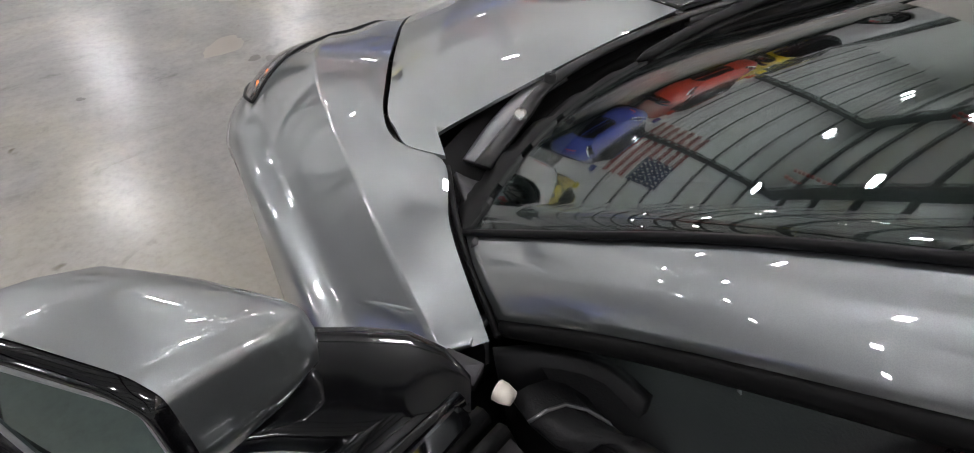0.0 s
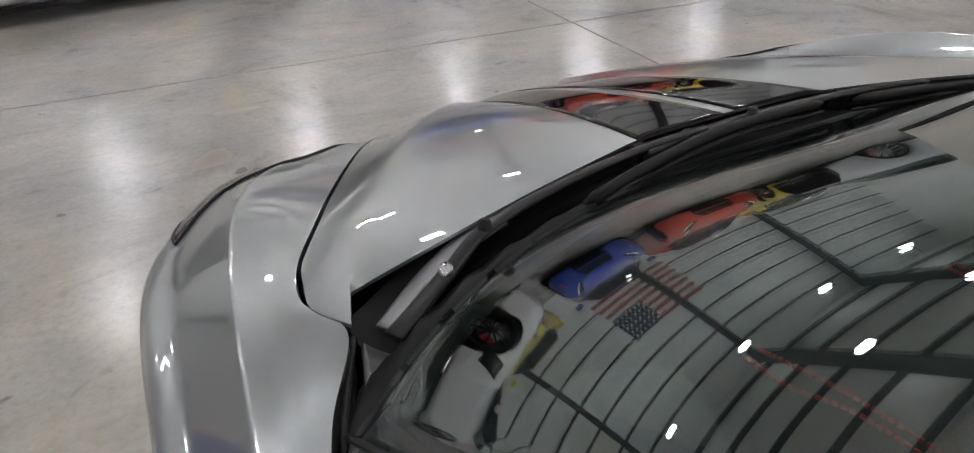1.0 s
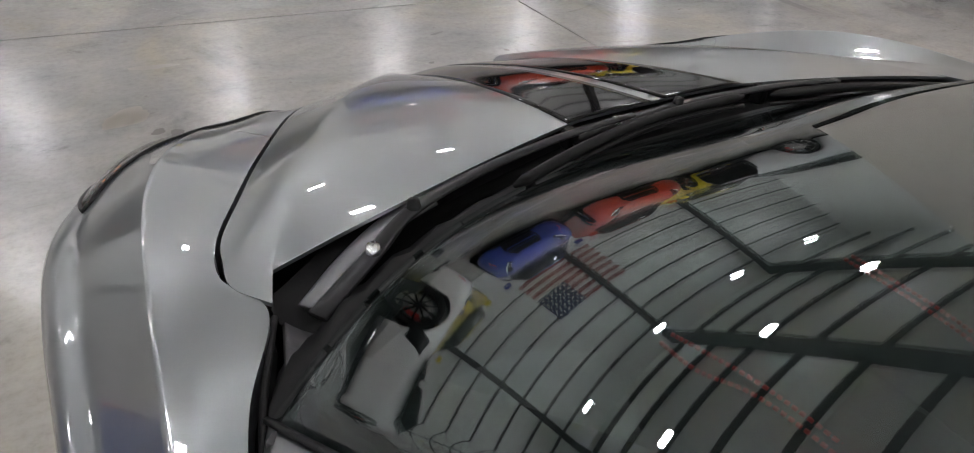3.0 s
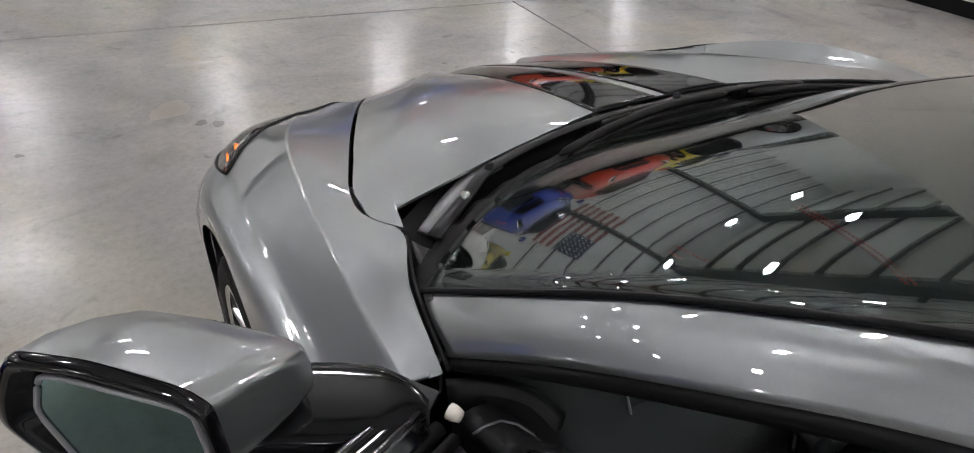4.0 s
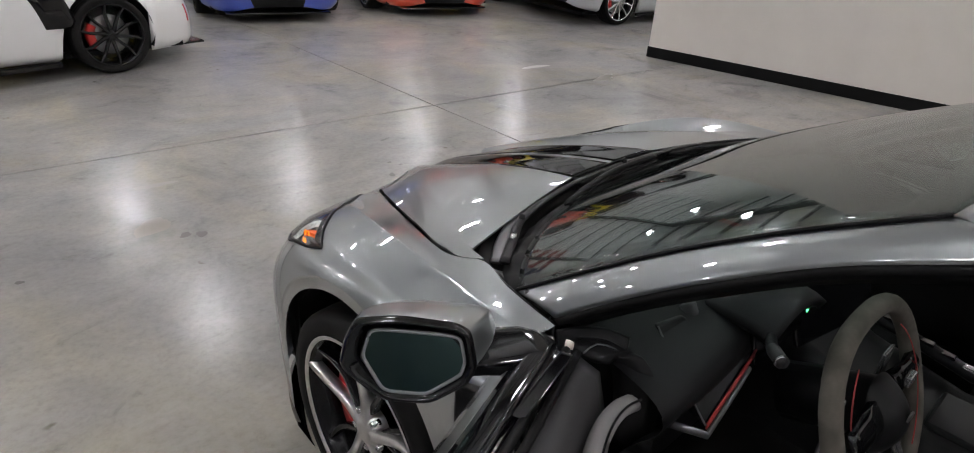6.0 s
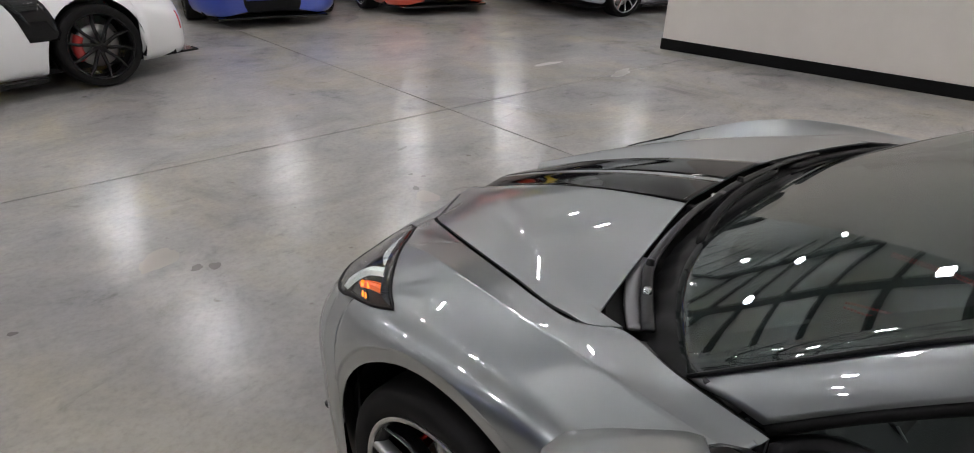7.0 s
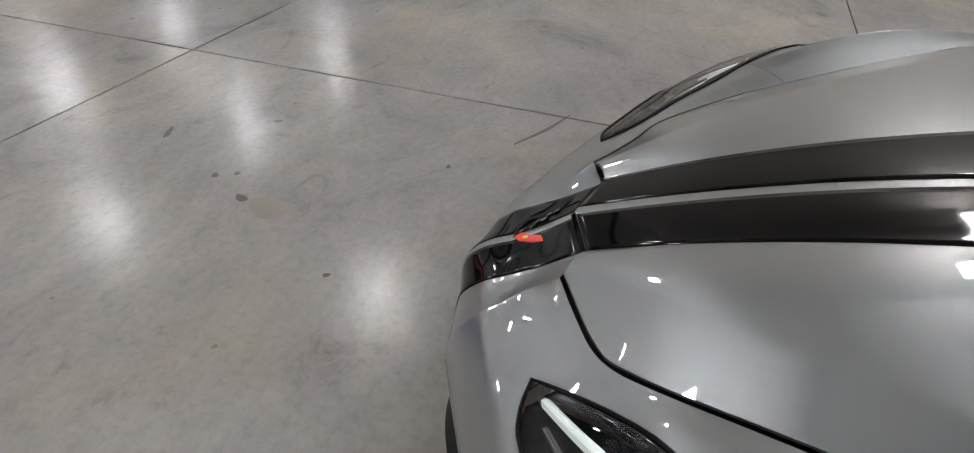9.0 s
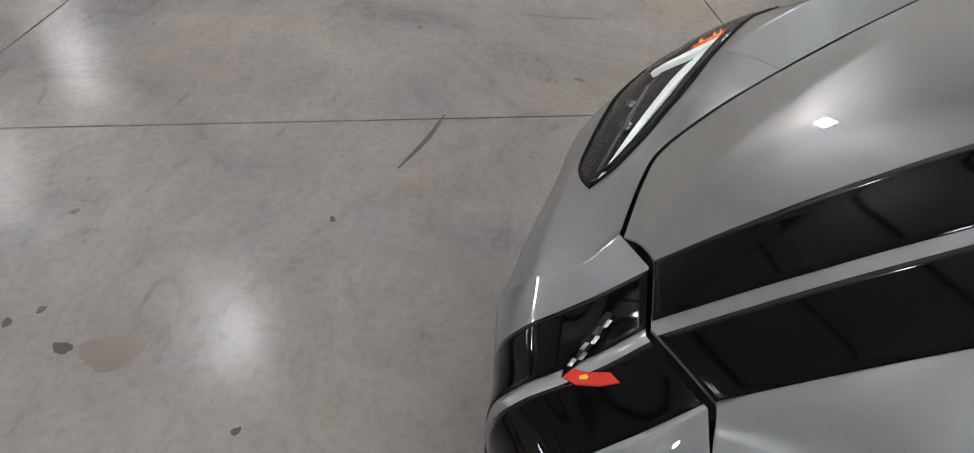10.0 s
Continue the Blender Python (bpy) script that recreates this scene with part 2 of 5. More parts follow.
def prism(outline, depth_vec, bevel=0.0):
    """A flat outline (3D points in one plane, in order) pushed along a vector."""
    bm = bmesh.new()
    v = [bm.verts.new(p) for p in outline]
    f = bm.faces.new(v)
    r = bmesh.ops.extrude_face_region(bm, geom=[f])
    bmesh.ops.translate(bm, vec=depth_vec, verts=[e for e in r["geom"] if isinstance(e, bmesh.types.BMVert)])
    bmesh.ops.recalc_face_normals(bm, faces=bm.faces)
    if bevel:
        bmesh.ops.bevel(bm, geom=list(bm.edges), offset=bevel, segments=2, profile=0.5, affect="EDGES")
    return bm


def joined(*bms):
    out = bmesh.new()
    for b in bms:
        me = bpy.data.meshes.new("tmp")
        b.to_mesh(me)
        b.free()
        out.from_mesh(me)
        bpy.data.meshes.remove(me)
    return out


# ---- the hall ----
WALL_X, WALL_END, BACK_Y, CEIL = 5.08, 3.22, 14.5, 6.1

# Floor slabs with open saw cuts between them, over a darker bed.
ground = box((60, 60, 0.2), (1, 2, -0.112))
ground = tagged(part("floor", ground, M_JOINT, smooth=False), "polished grey concrete floor with saw-cut joints", "floor", kind="structure")
CUT_U, CUT_V = np.array((1.0, -0.072)), np.array((0.022, 1.0))  # directions of the saw cuts
CROSSING = np.array((1.70, 2.975))
cuts_u = [-15.8, -9.5, -4.8, 0.0, 4.8, 9.6, 15.4]
cuts_v = [-18.0, -12.4, -8.0, -3.5, 0.0, 4.7, 9.4, 13.0]
for ua, ub in zip(cuts_u, cuts_u[1:]):
    for va, vb in zip(cuts_v, cuts_v[1:]):
        quad = [CROSSING + u * CUT_U + v * CUT_V for u, v in ((ua + 0.005, va + 0.005), (ub - 0.005, va + 0.005), (ub - 0.005, vb - 0.005), (ua + 0.005, vb - 0.005))]
        part("slab", prism([(q[0], q[1], 0.0) for q in quad], (0, 0, -0.02)), M_FLOOR, ground, smooth=False)

# Partition wall beside the car with its black base.
# It stands a little askew to the hall.
WALL_TURN = Matrix.Translation((WALL_X, WALL_END, 0)) @ Matrix.Rotation(radians(6.2), 4, "Z")
w = tagged(part("wall_east", box((0.2, 17.0, CEIL), (0.1, -8.5, CEIL / 2)), M_WALL, smooth=False), "light painted partition wall", "wall", kind="structure")
base = tagged(part("baseboard", joined(box((0.012, 17.0, 0.12), (-0.006, -8.5, 0.06), 0.002), box((0.212, 0.012, 0.12), (0.1, 0.006, 0.06), 0.002)), M_BASE, smooth=False), "black vinyl baseboard along the partition wall", "baseboard", kind="structure")
w.matrix_basis = WALL_TURN
base.matrix_basis = WALL_TURN
for nm, size, at in (
    ("wall_north", (30.4, 0.2, CEIL), (1, BACK_Y + 0.1, CEIL / 2)),
    ("wall_south", (30.4, 0.2, CEIL), (1, -14.1, CEIL / 2)),
    ("wall_west", (0.2, 28.6, CEIL), (-14.1, 0.2, CEIL / 2)),
    ("wall_far_east", (0.2, 28.6, CEIL), (16.1, 0.2, CEIL / 2)),
):
    # The west wall is out of view; its darker colour dims the fender's reflections.
    dark = nm == "wall_west"
    tagged(part(nm, box(size, at), M_DARKWALL if dark else M_LINER, smooth=False), "darker grey metal wall, out of view" if dark else "white insulated metal building wall", "wall", kind="structure")
tagged(part("ceiling", box((30.6, 29.4, 0.2), (1, 0.3, CEIL + 0.1)), M_LINER, smooth=False), "white insulated ceiling under a metal roof", "ceiling", kind="structure")
GIRTS = [1.6, 2.35, 3.1, 3.85, 4.6, 5.3]
for z in GIRTS:
    tagged(part("wall_girt", box((30, 0.10, 0.07), (1, BACK_Y - 0.052, z), 0.006), M_STEEL, smooth=False), "dark steel wall girt along the back wall", "girt", group="back wall girts", kind="structure")
for x in (-11, -5.5, 0.0, 5.5, 11):
    tagged(part("column", box((0.22, 0.3, CEIL), (x, BACK_Y - 0.28, CEIL / 2), 0.008), M_STEEL, smooth=False), "dark steel column at the back wall", "column", group="columns", kind="structure")
    tagged(part("rafter", box((0.22, 28.4, 0.5), (x, 0.2, CEIL - 0.26), 0.01), M_STEEL, smooth=False), "dark steel roof rafter", "rafter", group="rafters", kind="structure")
for k in range(17):
    tagged(part("purlin", box((29.8, 0.07, 0.13), (1, 13.6 - 1.6 * k, CEIL - 0.07), 0.006), M_STEEL, smooth=False), "dark steel roof purlin", "purlin", group="purlins", kind="structure")


M_FLAGRED = grained("red_cloth", (0.30, 0.05, 0.045), 0.85, 60)
M_FLAGWHITE = grained("white_cloth", (0.72, 0.70, 0.67), 0.85, 60)
M_FLAGBLUE = grained("navy_cloth", (0.035, 0.045, 0.10), 0.85, 60)
flag = thing("wall_flag", "large striped red and white flag on the back wall", "flag")
FX0, FX1, FZ0, FZ1, FY = 3.25, 6.55, 1.30, 3.20, BACK_Y - 0.135


def cloth(x0, x1, z0, z1, lift=0.0):
    g = [[(x, FY - lift + 0.012 * math.sin(x * 5.0 + z), z) for z in np.linspace(z0, z1, 3)] for x in np.linspace(x0, x1, 24)]
    return shell(np.array(g), 0.003, outward=(0, -1, 0))


for k in range(13):
    h = (FZ1 - FZ0) / 13
    part("flag_stripe", cloth(FX0, FX1, FZ0 + k * h, FZ0 + (k + 1) * h), M_FLAGRED if k % 2 == 0 else M_FLAGWHITE, flag)
part("canton", cloth(FX0, FX0 + 1.32, FZ1 - 7 * h, FZ1, 0.006), M_FLAGBLUE, flag, "navy corner field")
for r in range(5):
    for c in range(6):
        part("star", box((0.09, 0.004, 0.07), (FX0 + 0.14 + 0.21 * c, FY - 0.024, FZ1 - 0.12 - 0.19 * r), 0.001, turn=Matrix.Rotation(radians(45), 4, "Y")), M_FLAGWHITE, flag, smooth=False)

LAMP_Z = 5.08


def ceiling_lamp(at):
    ob = thing("ceiling_lamp", "rectangular white high-bay lamp under the ceiling", "lamp", "ceiling lamps", at=at)
    part("housing", box((0.50, 0.28, 0.06), (0, 0, 0.05), 0.01), M_BRIGHT, ob, smooth=False)
    part("lamp_panel", box((0.44, 0.22, 0.02), (0, 0, 0.012), 0.003), M_LAMP, ob, "glowing white panel", smooth=False)
    # Added fill on top of the housing, to light the ceiling above.
    part("ceiling_fill", box((0.46, 0.22, 0.008), (0, 0, 0.085), 0.002), M_CEILFILL, ob, "added glowing panel that brightens the ceiling", smooth=False)
    for hx in (-0.2, 0.2):
        part("hanger", box((0.012, 0.012, CEIL - LAMP_Z - 0.07), (hx, 0, (CEIL - LAMP_Z) / 2 + 0.035)), M_STEEL, ob, smooth=False)
    return ob


first_lamp = None
for lx in (-10.5, -6.6, -2.7, 1.2, 5.1, 9.0, 12.9):
    for ly in (-10.7, -5.9, -1.1, 3.7, 8.5, 13.2):
        m = pose(lx, ly, LAMP_Z)
        if first_lamp is None:
            first_lamp = ceiling_lamp(m)
        else:
            copy_thing(first_lamp, m)


# ---- the grey sports car: its surfaces, for the driver's side with x counted outwards ----
HOOD = [
    [(0, .686, .640), (0, .50, .714), (0, .25, .797), (0, .05, .848), (0, -.055, .869)],
    [(.125, .645, .648), (.135, .48, .717), (.145, .24, .798), (.155, .04, .849), (.16, -.060, .870)],
    [(0.17, 0.671, 0.647), (0.2, 0.46, 0.717), (0.24, 0.22, 0.788), (0.29, 0.02, 0.842), (0.33, -0.09, 0.869)],
    [(0.172, 0.666, 0.65), (0.314, 0.46, 0.729), (0.44, 0.237, 0.793), (0.546, 0.032, 0.833), (0.64, -0.18, 0.852)],
    [(0.191, 0.673, 0.637), (0.33, 0.6, 0.635), (0.396, 0.544, 0.664), (0.48, 0.386, 0.72), (0.584, 0.141, 0.787), (0.632, 0.015, 0.818), (0.673, -0.092, 0.84), (0.682, -0.149, 0.849), (0.682, -0.19, 0.85), (0.654, -0.236, 0.856)],
]
NOSE = [
    [(0, 0.692, 0.628), (0, 0.748, 0.581), (0, 0.806, 0.543), (0, 0.864, 0.511), (0, 0.905, 0.46), (0, 0.907, 0.36), (0, 0.86, 0.17)],
    [(0.06, 0.673, 0.63), (0.062, 0.735, 0.582), (0.064, 0.79, 0.545), (0.067, 0.846, 0.512), (0.071, 0.886, 0.46), (0.073, 0.888, 0.36), (0.073, 0.845, 0.17)],
    [(0.125, 0.652, 0.636), (0.128, 0.722, 0.585), (0.132, 0.782, 0.548), (0.137, 0.834, 0.515), (0.142, 0.876, 0.46), (0.144, 0.878, 0.36), (0.142, 0.838, 0.17)],
    [(0.2, 0.678, 0.638), (0.19, 0.73, 0.588), (0.205, 0.775, 0.555), (0.22, 0.818, 0.522), (0.236, 0.861, 0.46), (0.241, 0.863, 0.36), (0.236, 0.825, 0.17)],
    [(0.269, 0.643, 0.635), (0.3, 0.685, 0.602), (0.335, 0.725, 0.572), (0.371, 0.758, 0.54), (0.398, 0.786, 0.47), (0.408, 0.782, 0.36), (0.398, 0.744, 0.17)],
    [(0.34, 0.604, 0.637), (0.395, 0.628, 0.618), (0.455, 0.655, 0.595), (0.523, 0.684, 0.555), (0.563, 0.704, 0.47), (0.573, 0.696, 0.36), (0.563, 0.664, 0.17)],
    [(0.39, 0.566, 0.657), (0.465, 0.565, 0.652), (0.555, 0.58, 0.628), (0.664, 0.605, 0.582), (0.72, 0.627, 0.49), (0.73, 0.617, 0.36), (0.72, 0.592, 0.17)],
    [(0.429, 0.507, 0.681), (0.505, 0.495, 0.695), (0.59, 0.485, 0.69), (0.726, 0.498, 0.645), (0.805, 0.522, 0.53), (0.82, 0.512, 0.36), (0.81, 0.507, 0.17)],
    [(0.48, 0.406, 0.716), (0.56, 0.386, 0.732), (0.625, 0.37, 0.747), (0.76, 0.346, 0.745), (0.85, 0.368, 0.62), (0.87, 0.383, 0.42), (0.862, 0.403, 0.17)],
    [(0.538, 0.275, 0.753), (0.61, 0.261, 0.777), (0.669, 0.25, 0.798), (0.787, 0.212, 0.76), (0.872, 0.225, 0.7), (0.886, 0.24, 0.467), (0.878, 0.27, 0.17)],
    [(0.59, 0.149, 0.787), (0.657, 0.15, 0.811), (0.711, 0.15, 0.833), (0.811, 0.105, 0.778), (0.884, 0.085, 0.725), (0.898, 0.08, 0.5), (0.89, 0.08, 0.17)],
    [(0.639, 0.021, 0.818), (0.695, 0.034, 0.836), (0.74, 0.045, 0.853), (0.821, 0.02, 0.800), (0.879, -0.01, 0.745), (0.893, -0.02, 0.5), (0.885, -0.02, 0.17)],
    [(0.678, -0.088, 0.842), (0.719, -0.086, 0.85), (0.75, -0.086, 0.86), (0.819, -0.09, 0.804), (0.869, -0.12, 0.752), (0.883, -0.13, 0.5), (0.875, -0.13, 0.17)],
    [(0.689, -0.166, 0.851), (0.727, -0.179, 0.855), (0.755, -0.191, 0.86), (0.816, -0.2, 0.800), (0.861, -0.23, 0.752), (0.875, -0.24, 0.5), (0.867, -0.24, 0.17)],
    [(0.660, -0.244, 0.860), (0.717, -0.259, 0.858), (0.76, -0.269, 0.859), (0.816, -0.28, 0.796), (0.857, -0.31, 0.751), (0.871, -0.32, 0.5), (0.863, -0.32, 0.17)],
    [(0.703, -0.36, 0.873), (0.736, -0.365, 0.864), (0.763, -0.37, 0.858), (0.816, -0.38, 0.792), (0.854, -0.42, 0.75), (0.868, -0.44, 0.5), (0.86, -0.45, 0.17)],
    [(0.734, -0.505, 0.884), (0.752, -0.494, 0.871), (0.766, -0.485, 0.862), (0.816, -0.5, 0.795), (0.852, -0.545, 0.754), (0.866, -0.57, 0.5), (0.858, -0.58, 0.17)],
]
ARCH_Y, ARCH_Z, ARCH_R = -0.040, 0.372, 0.355
WHEEL_X, WHEEL_R = 0.742, 0.327


def fair(ctrl, n):
    """A cubic through the points as a whole, held at both ends."""
    c = np.array(ctrl, float)
    d = np.r_[0, np.cumsum(np.linalg.norm(np.diff(c, axis=0), axis=1))]
    d /= d[-1]
    t = np.linspace(0, 1, n)
    out = np.stack([np.polyval(np.polyfit(d, c[:, k], 3), t) for k in range(3)], 1)
    return out + (c[0] - out[0]) * (1 - t)[:, None] + (c[-1] - out[-1]) * t[:, None]


def hood_grid(nv=61):
    rows = np.stack([fair(c, nv) for c in HOOD[:4]] + [cr(HOOD[4], nv)])  # column, along, xyz
    rows[4, :, 2] += 0.005
    rows[3, :, 2] += 0.002
    cols = []
    for v in range(nv):
        p = rows[:, v]
        k = np.linspace(0, 1, 29)[:, None]
        panel = p[1] + (p[3] - p[1]) * k + np.array([0, 0, .007]) * 4 * k * (1 - k)
        inner = np.vstack([cr([p[0], p[0] + (p[1] - p[0]) * .5 + np.array([0, 0, .001]), p[1]], 9)[:-1], panel])
        outer = cr(p[3:], 8)
        cols.append(np.vstack([inner, outer[1:]]))
    return np.array(cols)  # along, across


def nose_grid(ns=300, nk=92):
    st = [list(map(np.array, r)) for r in NOSE]
    tight = []
    for k, r in enumerate(st):
        r = np.array(r)
        if k in (2, 3):
            tight += [r + (np.array(st[k - 1]) - r) * .12, r, r + (np.array(st[k + 1]) - r) * .12]
        else:
            tight.append(r)
    st = np.array(tight)
    lines = np.stack([cr(st[:, k], ns) for k in range(st.shape[1])], 1)  # along, k, xyz
    ker = np.exp(-0.5 * (np.arange(-48, 49) / 18.0) ** 2)
    ker /= ker.sum()
    w_ = np.clip((np.arange(ns) - 100) / 50, 0, 1) * np.clip((ns - 6 - np.arange(ns)) / 30, 0, 1)
    for k in range(1, lines.shape[1]):
        for c in range(3):
            ext = np.r_[2 * lines[0, k, c] - lines[48:0:-1, k, c], lines[:, k, c], 2 * lines[-1, k, c] - lines[-2:-50:-1, k, c]]
            lines[:, k, c] += (np.convolve(ext, ker, "valid") - lines[:, k, c]) * w_
    out = []
    for i in range(ns):
        q = lines[i]
        out.append(np.vstack([cr(q[:3], 24)[:-1], cr(q[2:], nk - 23)]))  # both parts meet on the crease
    return np.stack(out)


def fit_arch(g):
    """Ends each line down the side at the wheel arch."""
    g = g.copy()
    nk = g.shape[1]
    for i in range(len(g)):
        p = g[i]
        d = np.hypot(p[:, 1] - ARCH_Y, p[:, 2] - ARCH_Z) - ARCH_R
        side = p[:, 0] > 0.5
        hit = [k for k in range(nk // 3, nk - 1) if side[k] and d[k] > 0 >= d[k + 1]]
        if hit:
            k = hit[0]
            f = d[k] / (d[k] - d[k + 1])
            q = np.vstack([p[: k + 1], p[k] * (1 - f) + p[k + 1] * f])
            s = np.r_[0, np.cumsum(np.linalg.norm(np.diff(q, axis=0), axis=1))]
            t = np.r_[s[:23], np.linspace(s[23], s[-1], nk - 23)]  # the crease stays on its column
            g[i] = np.stack([np.interp(t, s, q[:, c]) for c in range(3)], 1)
    # upright flange round the opening
    d = np.hypot(g[..., 1] - ARCH_Y, g[..., 2] - ARCH_Z) - ARCH_R
    for i in range(len(g)):
        near = [k for k in range(nk) if d[i, k] < 0.030 and 0.72 < g[i, k, 0] and g[i, k, 2] < 0.79]
        if near and near[0] > 2:
            g[i, near, 0] = np.minimum(g[i, near, 0], g[i, near[0] - 1, 0] - 0.003)
    return g


car = thing("sports_car", "low grey sports car with black stripes, one door open", "car")
SEAM = 154  # line of the nose grid where the fascia meets the fenders


def at_uv(g, u, v):
    """A point of a grid by two parameters from 0 to 1."""
    n, m = g.shape[:2]
    a, b = u * (n - 1), v * (m - 1)
    i, j = min(int(a), n - 2), min(int(b), m - 2)
    f, h = a - i, b - j
    return (g[i, j] * (1 - f) + g[i + 1, j] * f) * (1 - h) + (g[i, j + 1] * (1 - f) + g[i + 1, j + 1] * f) * h


NG = fit_arch(nose_grid())
NFLAT = NG.reshape(-1, 3)


def skin(x, y, lift=0.0):
    """The point of the outer skin over a place of the plan (outward x), raised by lift."""
    d = np.hypot(NFLAT[:, 0] - x, NFLAT[:, 1] - y) + 5 * np.maximum(0, 0.5 - NFLAT[:, 2])
    k = np.argsort(d)[:6]
    w_ = 1 / (d[k] + 1e-4) ** 2
    return np.array([x, y, float((NFLAT[k, 2] * w_).sum() / w_.sum()) + lift])


# Outline of the headlamp in plan, from its inner tip along the outer edge and back.
LAMP_OUT = cr([(.386, .680), (.440, .684), (.500, .668), (.638, .588), (.721, .520), (.780, .426), (.808, .321), (.822, .228), (.817, .161)], 40)
LAMP_IN = cr([(.386, .680), (.430, .603), (.497, .517), (.580, .434), (.659, .355), (.725, .284), (.781, .220), (.817, .161)], 40)


def inside(px, py, poly):
    c = False
    for (ax, ay), (bx, by) in zip(poly, np.roll(poly, -1, 0)):
        if (ay > py) != (by > py) and px < (bx - ax) * (py - ay) / (by - ay) + ax:
            c = not c
    return c


LAMP_POLY = np.vstack([LAMP_OUT, LAMP_IN[::-1][1:-1]])


def panel_with_hole(g, side):
    """A body panel with rolled-in rims and an opening under the headlamp."""
    n, m = g.shape[:2]
    mid = (g[:-1, :-1] + g[1:, :-1] + g[:-1, 1:] + g[1:, 1:]) / 4
    keep = np.ones((n - 1, m - 1), bool)
    for i in range(n - 1):
        for j in range(m - 1):
            if mid[i, j, 2] > 0.5 and inside(abs(mid[i, j, 0]), mid[i, j, 1], LAMP_POLY):
                keep[i, j] = False
    bm = grid_mesh(g, flip=side > 0, keep=keep)
    bmesh.ops.recalc_face_normals(bm, faces=bm.faces)
    return bm


def rim_down(bm, depth, pick):
    """Turns the border edges that pick() accepts down into the gap."""
    edges = [e for e in bm.edges if e.is_boundary and pick((e.verts[0].co + e.verts[1].co) / 2)]
    for e in edges:
        e.smooth = False
    r = bmesh.ops.extrude_edge_only(bm, edges=edges)
    vs = [e for e in r["geom"] if isinstance(e, bmesh.types.BMVert)]
    bmesh.ops.translate(bm, vec=(0, 0, -depth), verts=vs)
    return bm


def on_hood_edge(p):
    return p[2] > 0.6 and not inside(abs(p[0]) * 1.0, p[1], LAMP_POLY) and abs(p[0]) < 0.7365


fascia = np.concatenate([mirrored(NG[SEAM - 1 : 0 : -1]), NG[:SEAM]], axis=0)
bm = panel_with_hole(fascia, 1)
part("front_bumper", rim_down(bm, 0.03, on_hood_edge), M_GREY, car)
for side in (-1, 1):
    S = np.array([side, 1, 1])
    g = NG[SEAM - 1 :].copy()
    g[0] = g[0] * 0.8 + g[1] * 0.2
    bm = panel_with_hole(g * S, side)
    part("fender", rim_down(bm, 0.03, on_hood_edge), M_GREY, car)
    # dark inner structure under the gaps
    inner = NG[::6, ::6].copy() * 1.0
    nr = grid_normals(inner)
    nr = nr if nr[:, :, 2].mean() > 0 else -nr
    inner = inner - nr * 0.035
    mid = (inner[:-1, :-1] + inner[1:, 1:]) / 2
    keep = np.array([[not (q[2] > .45 and min(np.hypot(*(LAMP_POLY - q[:2]).T)) < .03 or inside(q[0], q[1], LAMP_POLY)) for q in row] for row in mid])
    part("wheel_house", grid_mesh(inner * S, keep=keep), M_BLACK, car, "black inner wheel house")
    arch = []
    for a in np.linspace(-25, 205, 50):
        c, s_ = math.cos(radians(a)), math.sin(radians(a))
        arch.append([(x * side, ARCH_Y + (ARCH_R - 0.002 + dr) * c, ARCH_Z + (ARCH_R - 0.002 + dr) * s_) for x, dr in ((.838, 0.002), (.80, 0.004), (.6, .01), (.50, .0), (.50, -.4))])
    part("arch_liner", grid_mesh(np.array(arch)), M_BLACK, car, "black plastic wheel arch liner")

HG = hood_grid()
full = np.concatenate([mirrored(HG)[:, :0:-1], HG], axis=1)
bm = grid_mesh(full)
bmesh.ops.recalc_face_normals(bm, faces=bm.faces)
if sum(f.normal.z for f in bm.faces) < 0:
    bmesh.ops.reverse_faces(bm, faces=bm.faces)
hood = part("hood", rim_down(bm, 0.005, lambda p: True), M_GREY, car)
under = full[::3, ::2] - np.array([0, 0, 0.035])
part("hood_frame", grid_mesh(under), M_BLACK, car, "black inner hood frame")

# Stripes on the hood and on the nose.
for side in (-1, 1):
    S = np.array([side, 1, 1])
    rows = []
    for i in range(HG.shape[0]):
        line = HG[i]
        wide = 0.124 + (0.184 - 0.124) * i / (HG.shape[0] - 1)
        xs = np.linspace(0.013, wide, 12)
        rows.append([(x, float(np.interp(x, line[:, 0], line[:, 1])), float(np.interp(x, line[:, 0], line[:, 2])) + 0.0012) for x in xs])
    part("hood_stripe", shell(np.array(rows) * S, 0.0009, outward=(0, 0, 1)), M_STRIPE, hood, "satin black vinyl stripe")
    rows = []
    for j in range(0, 68, 2):
        line = NG[:120, j]
        xs = np.linspace(0.012, 0.118 + 0.012 * j / 66, 12)
        rows.append([(x, float(np.interp(x, line[:, 0], line[:, 1])) + 0.0008, float(np.interp(x, line[:, 0], line[:, 2])) + 0.0010) for x in xs])
    part("nose_stripe", shell(np.array(rows) * S, 0.0008, outward=(0, 1, 1)), M_STRIPE, car, "satin black vinyl stripe")

# Crossed-flag badge in plain shapes.
def on_nose(x, y, lift):
    p = skin(abs(x), y, lift)
    return np.array([x, p[1], p[2]])


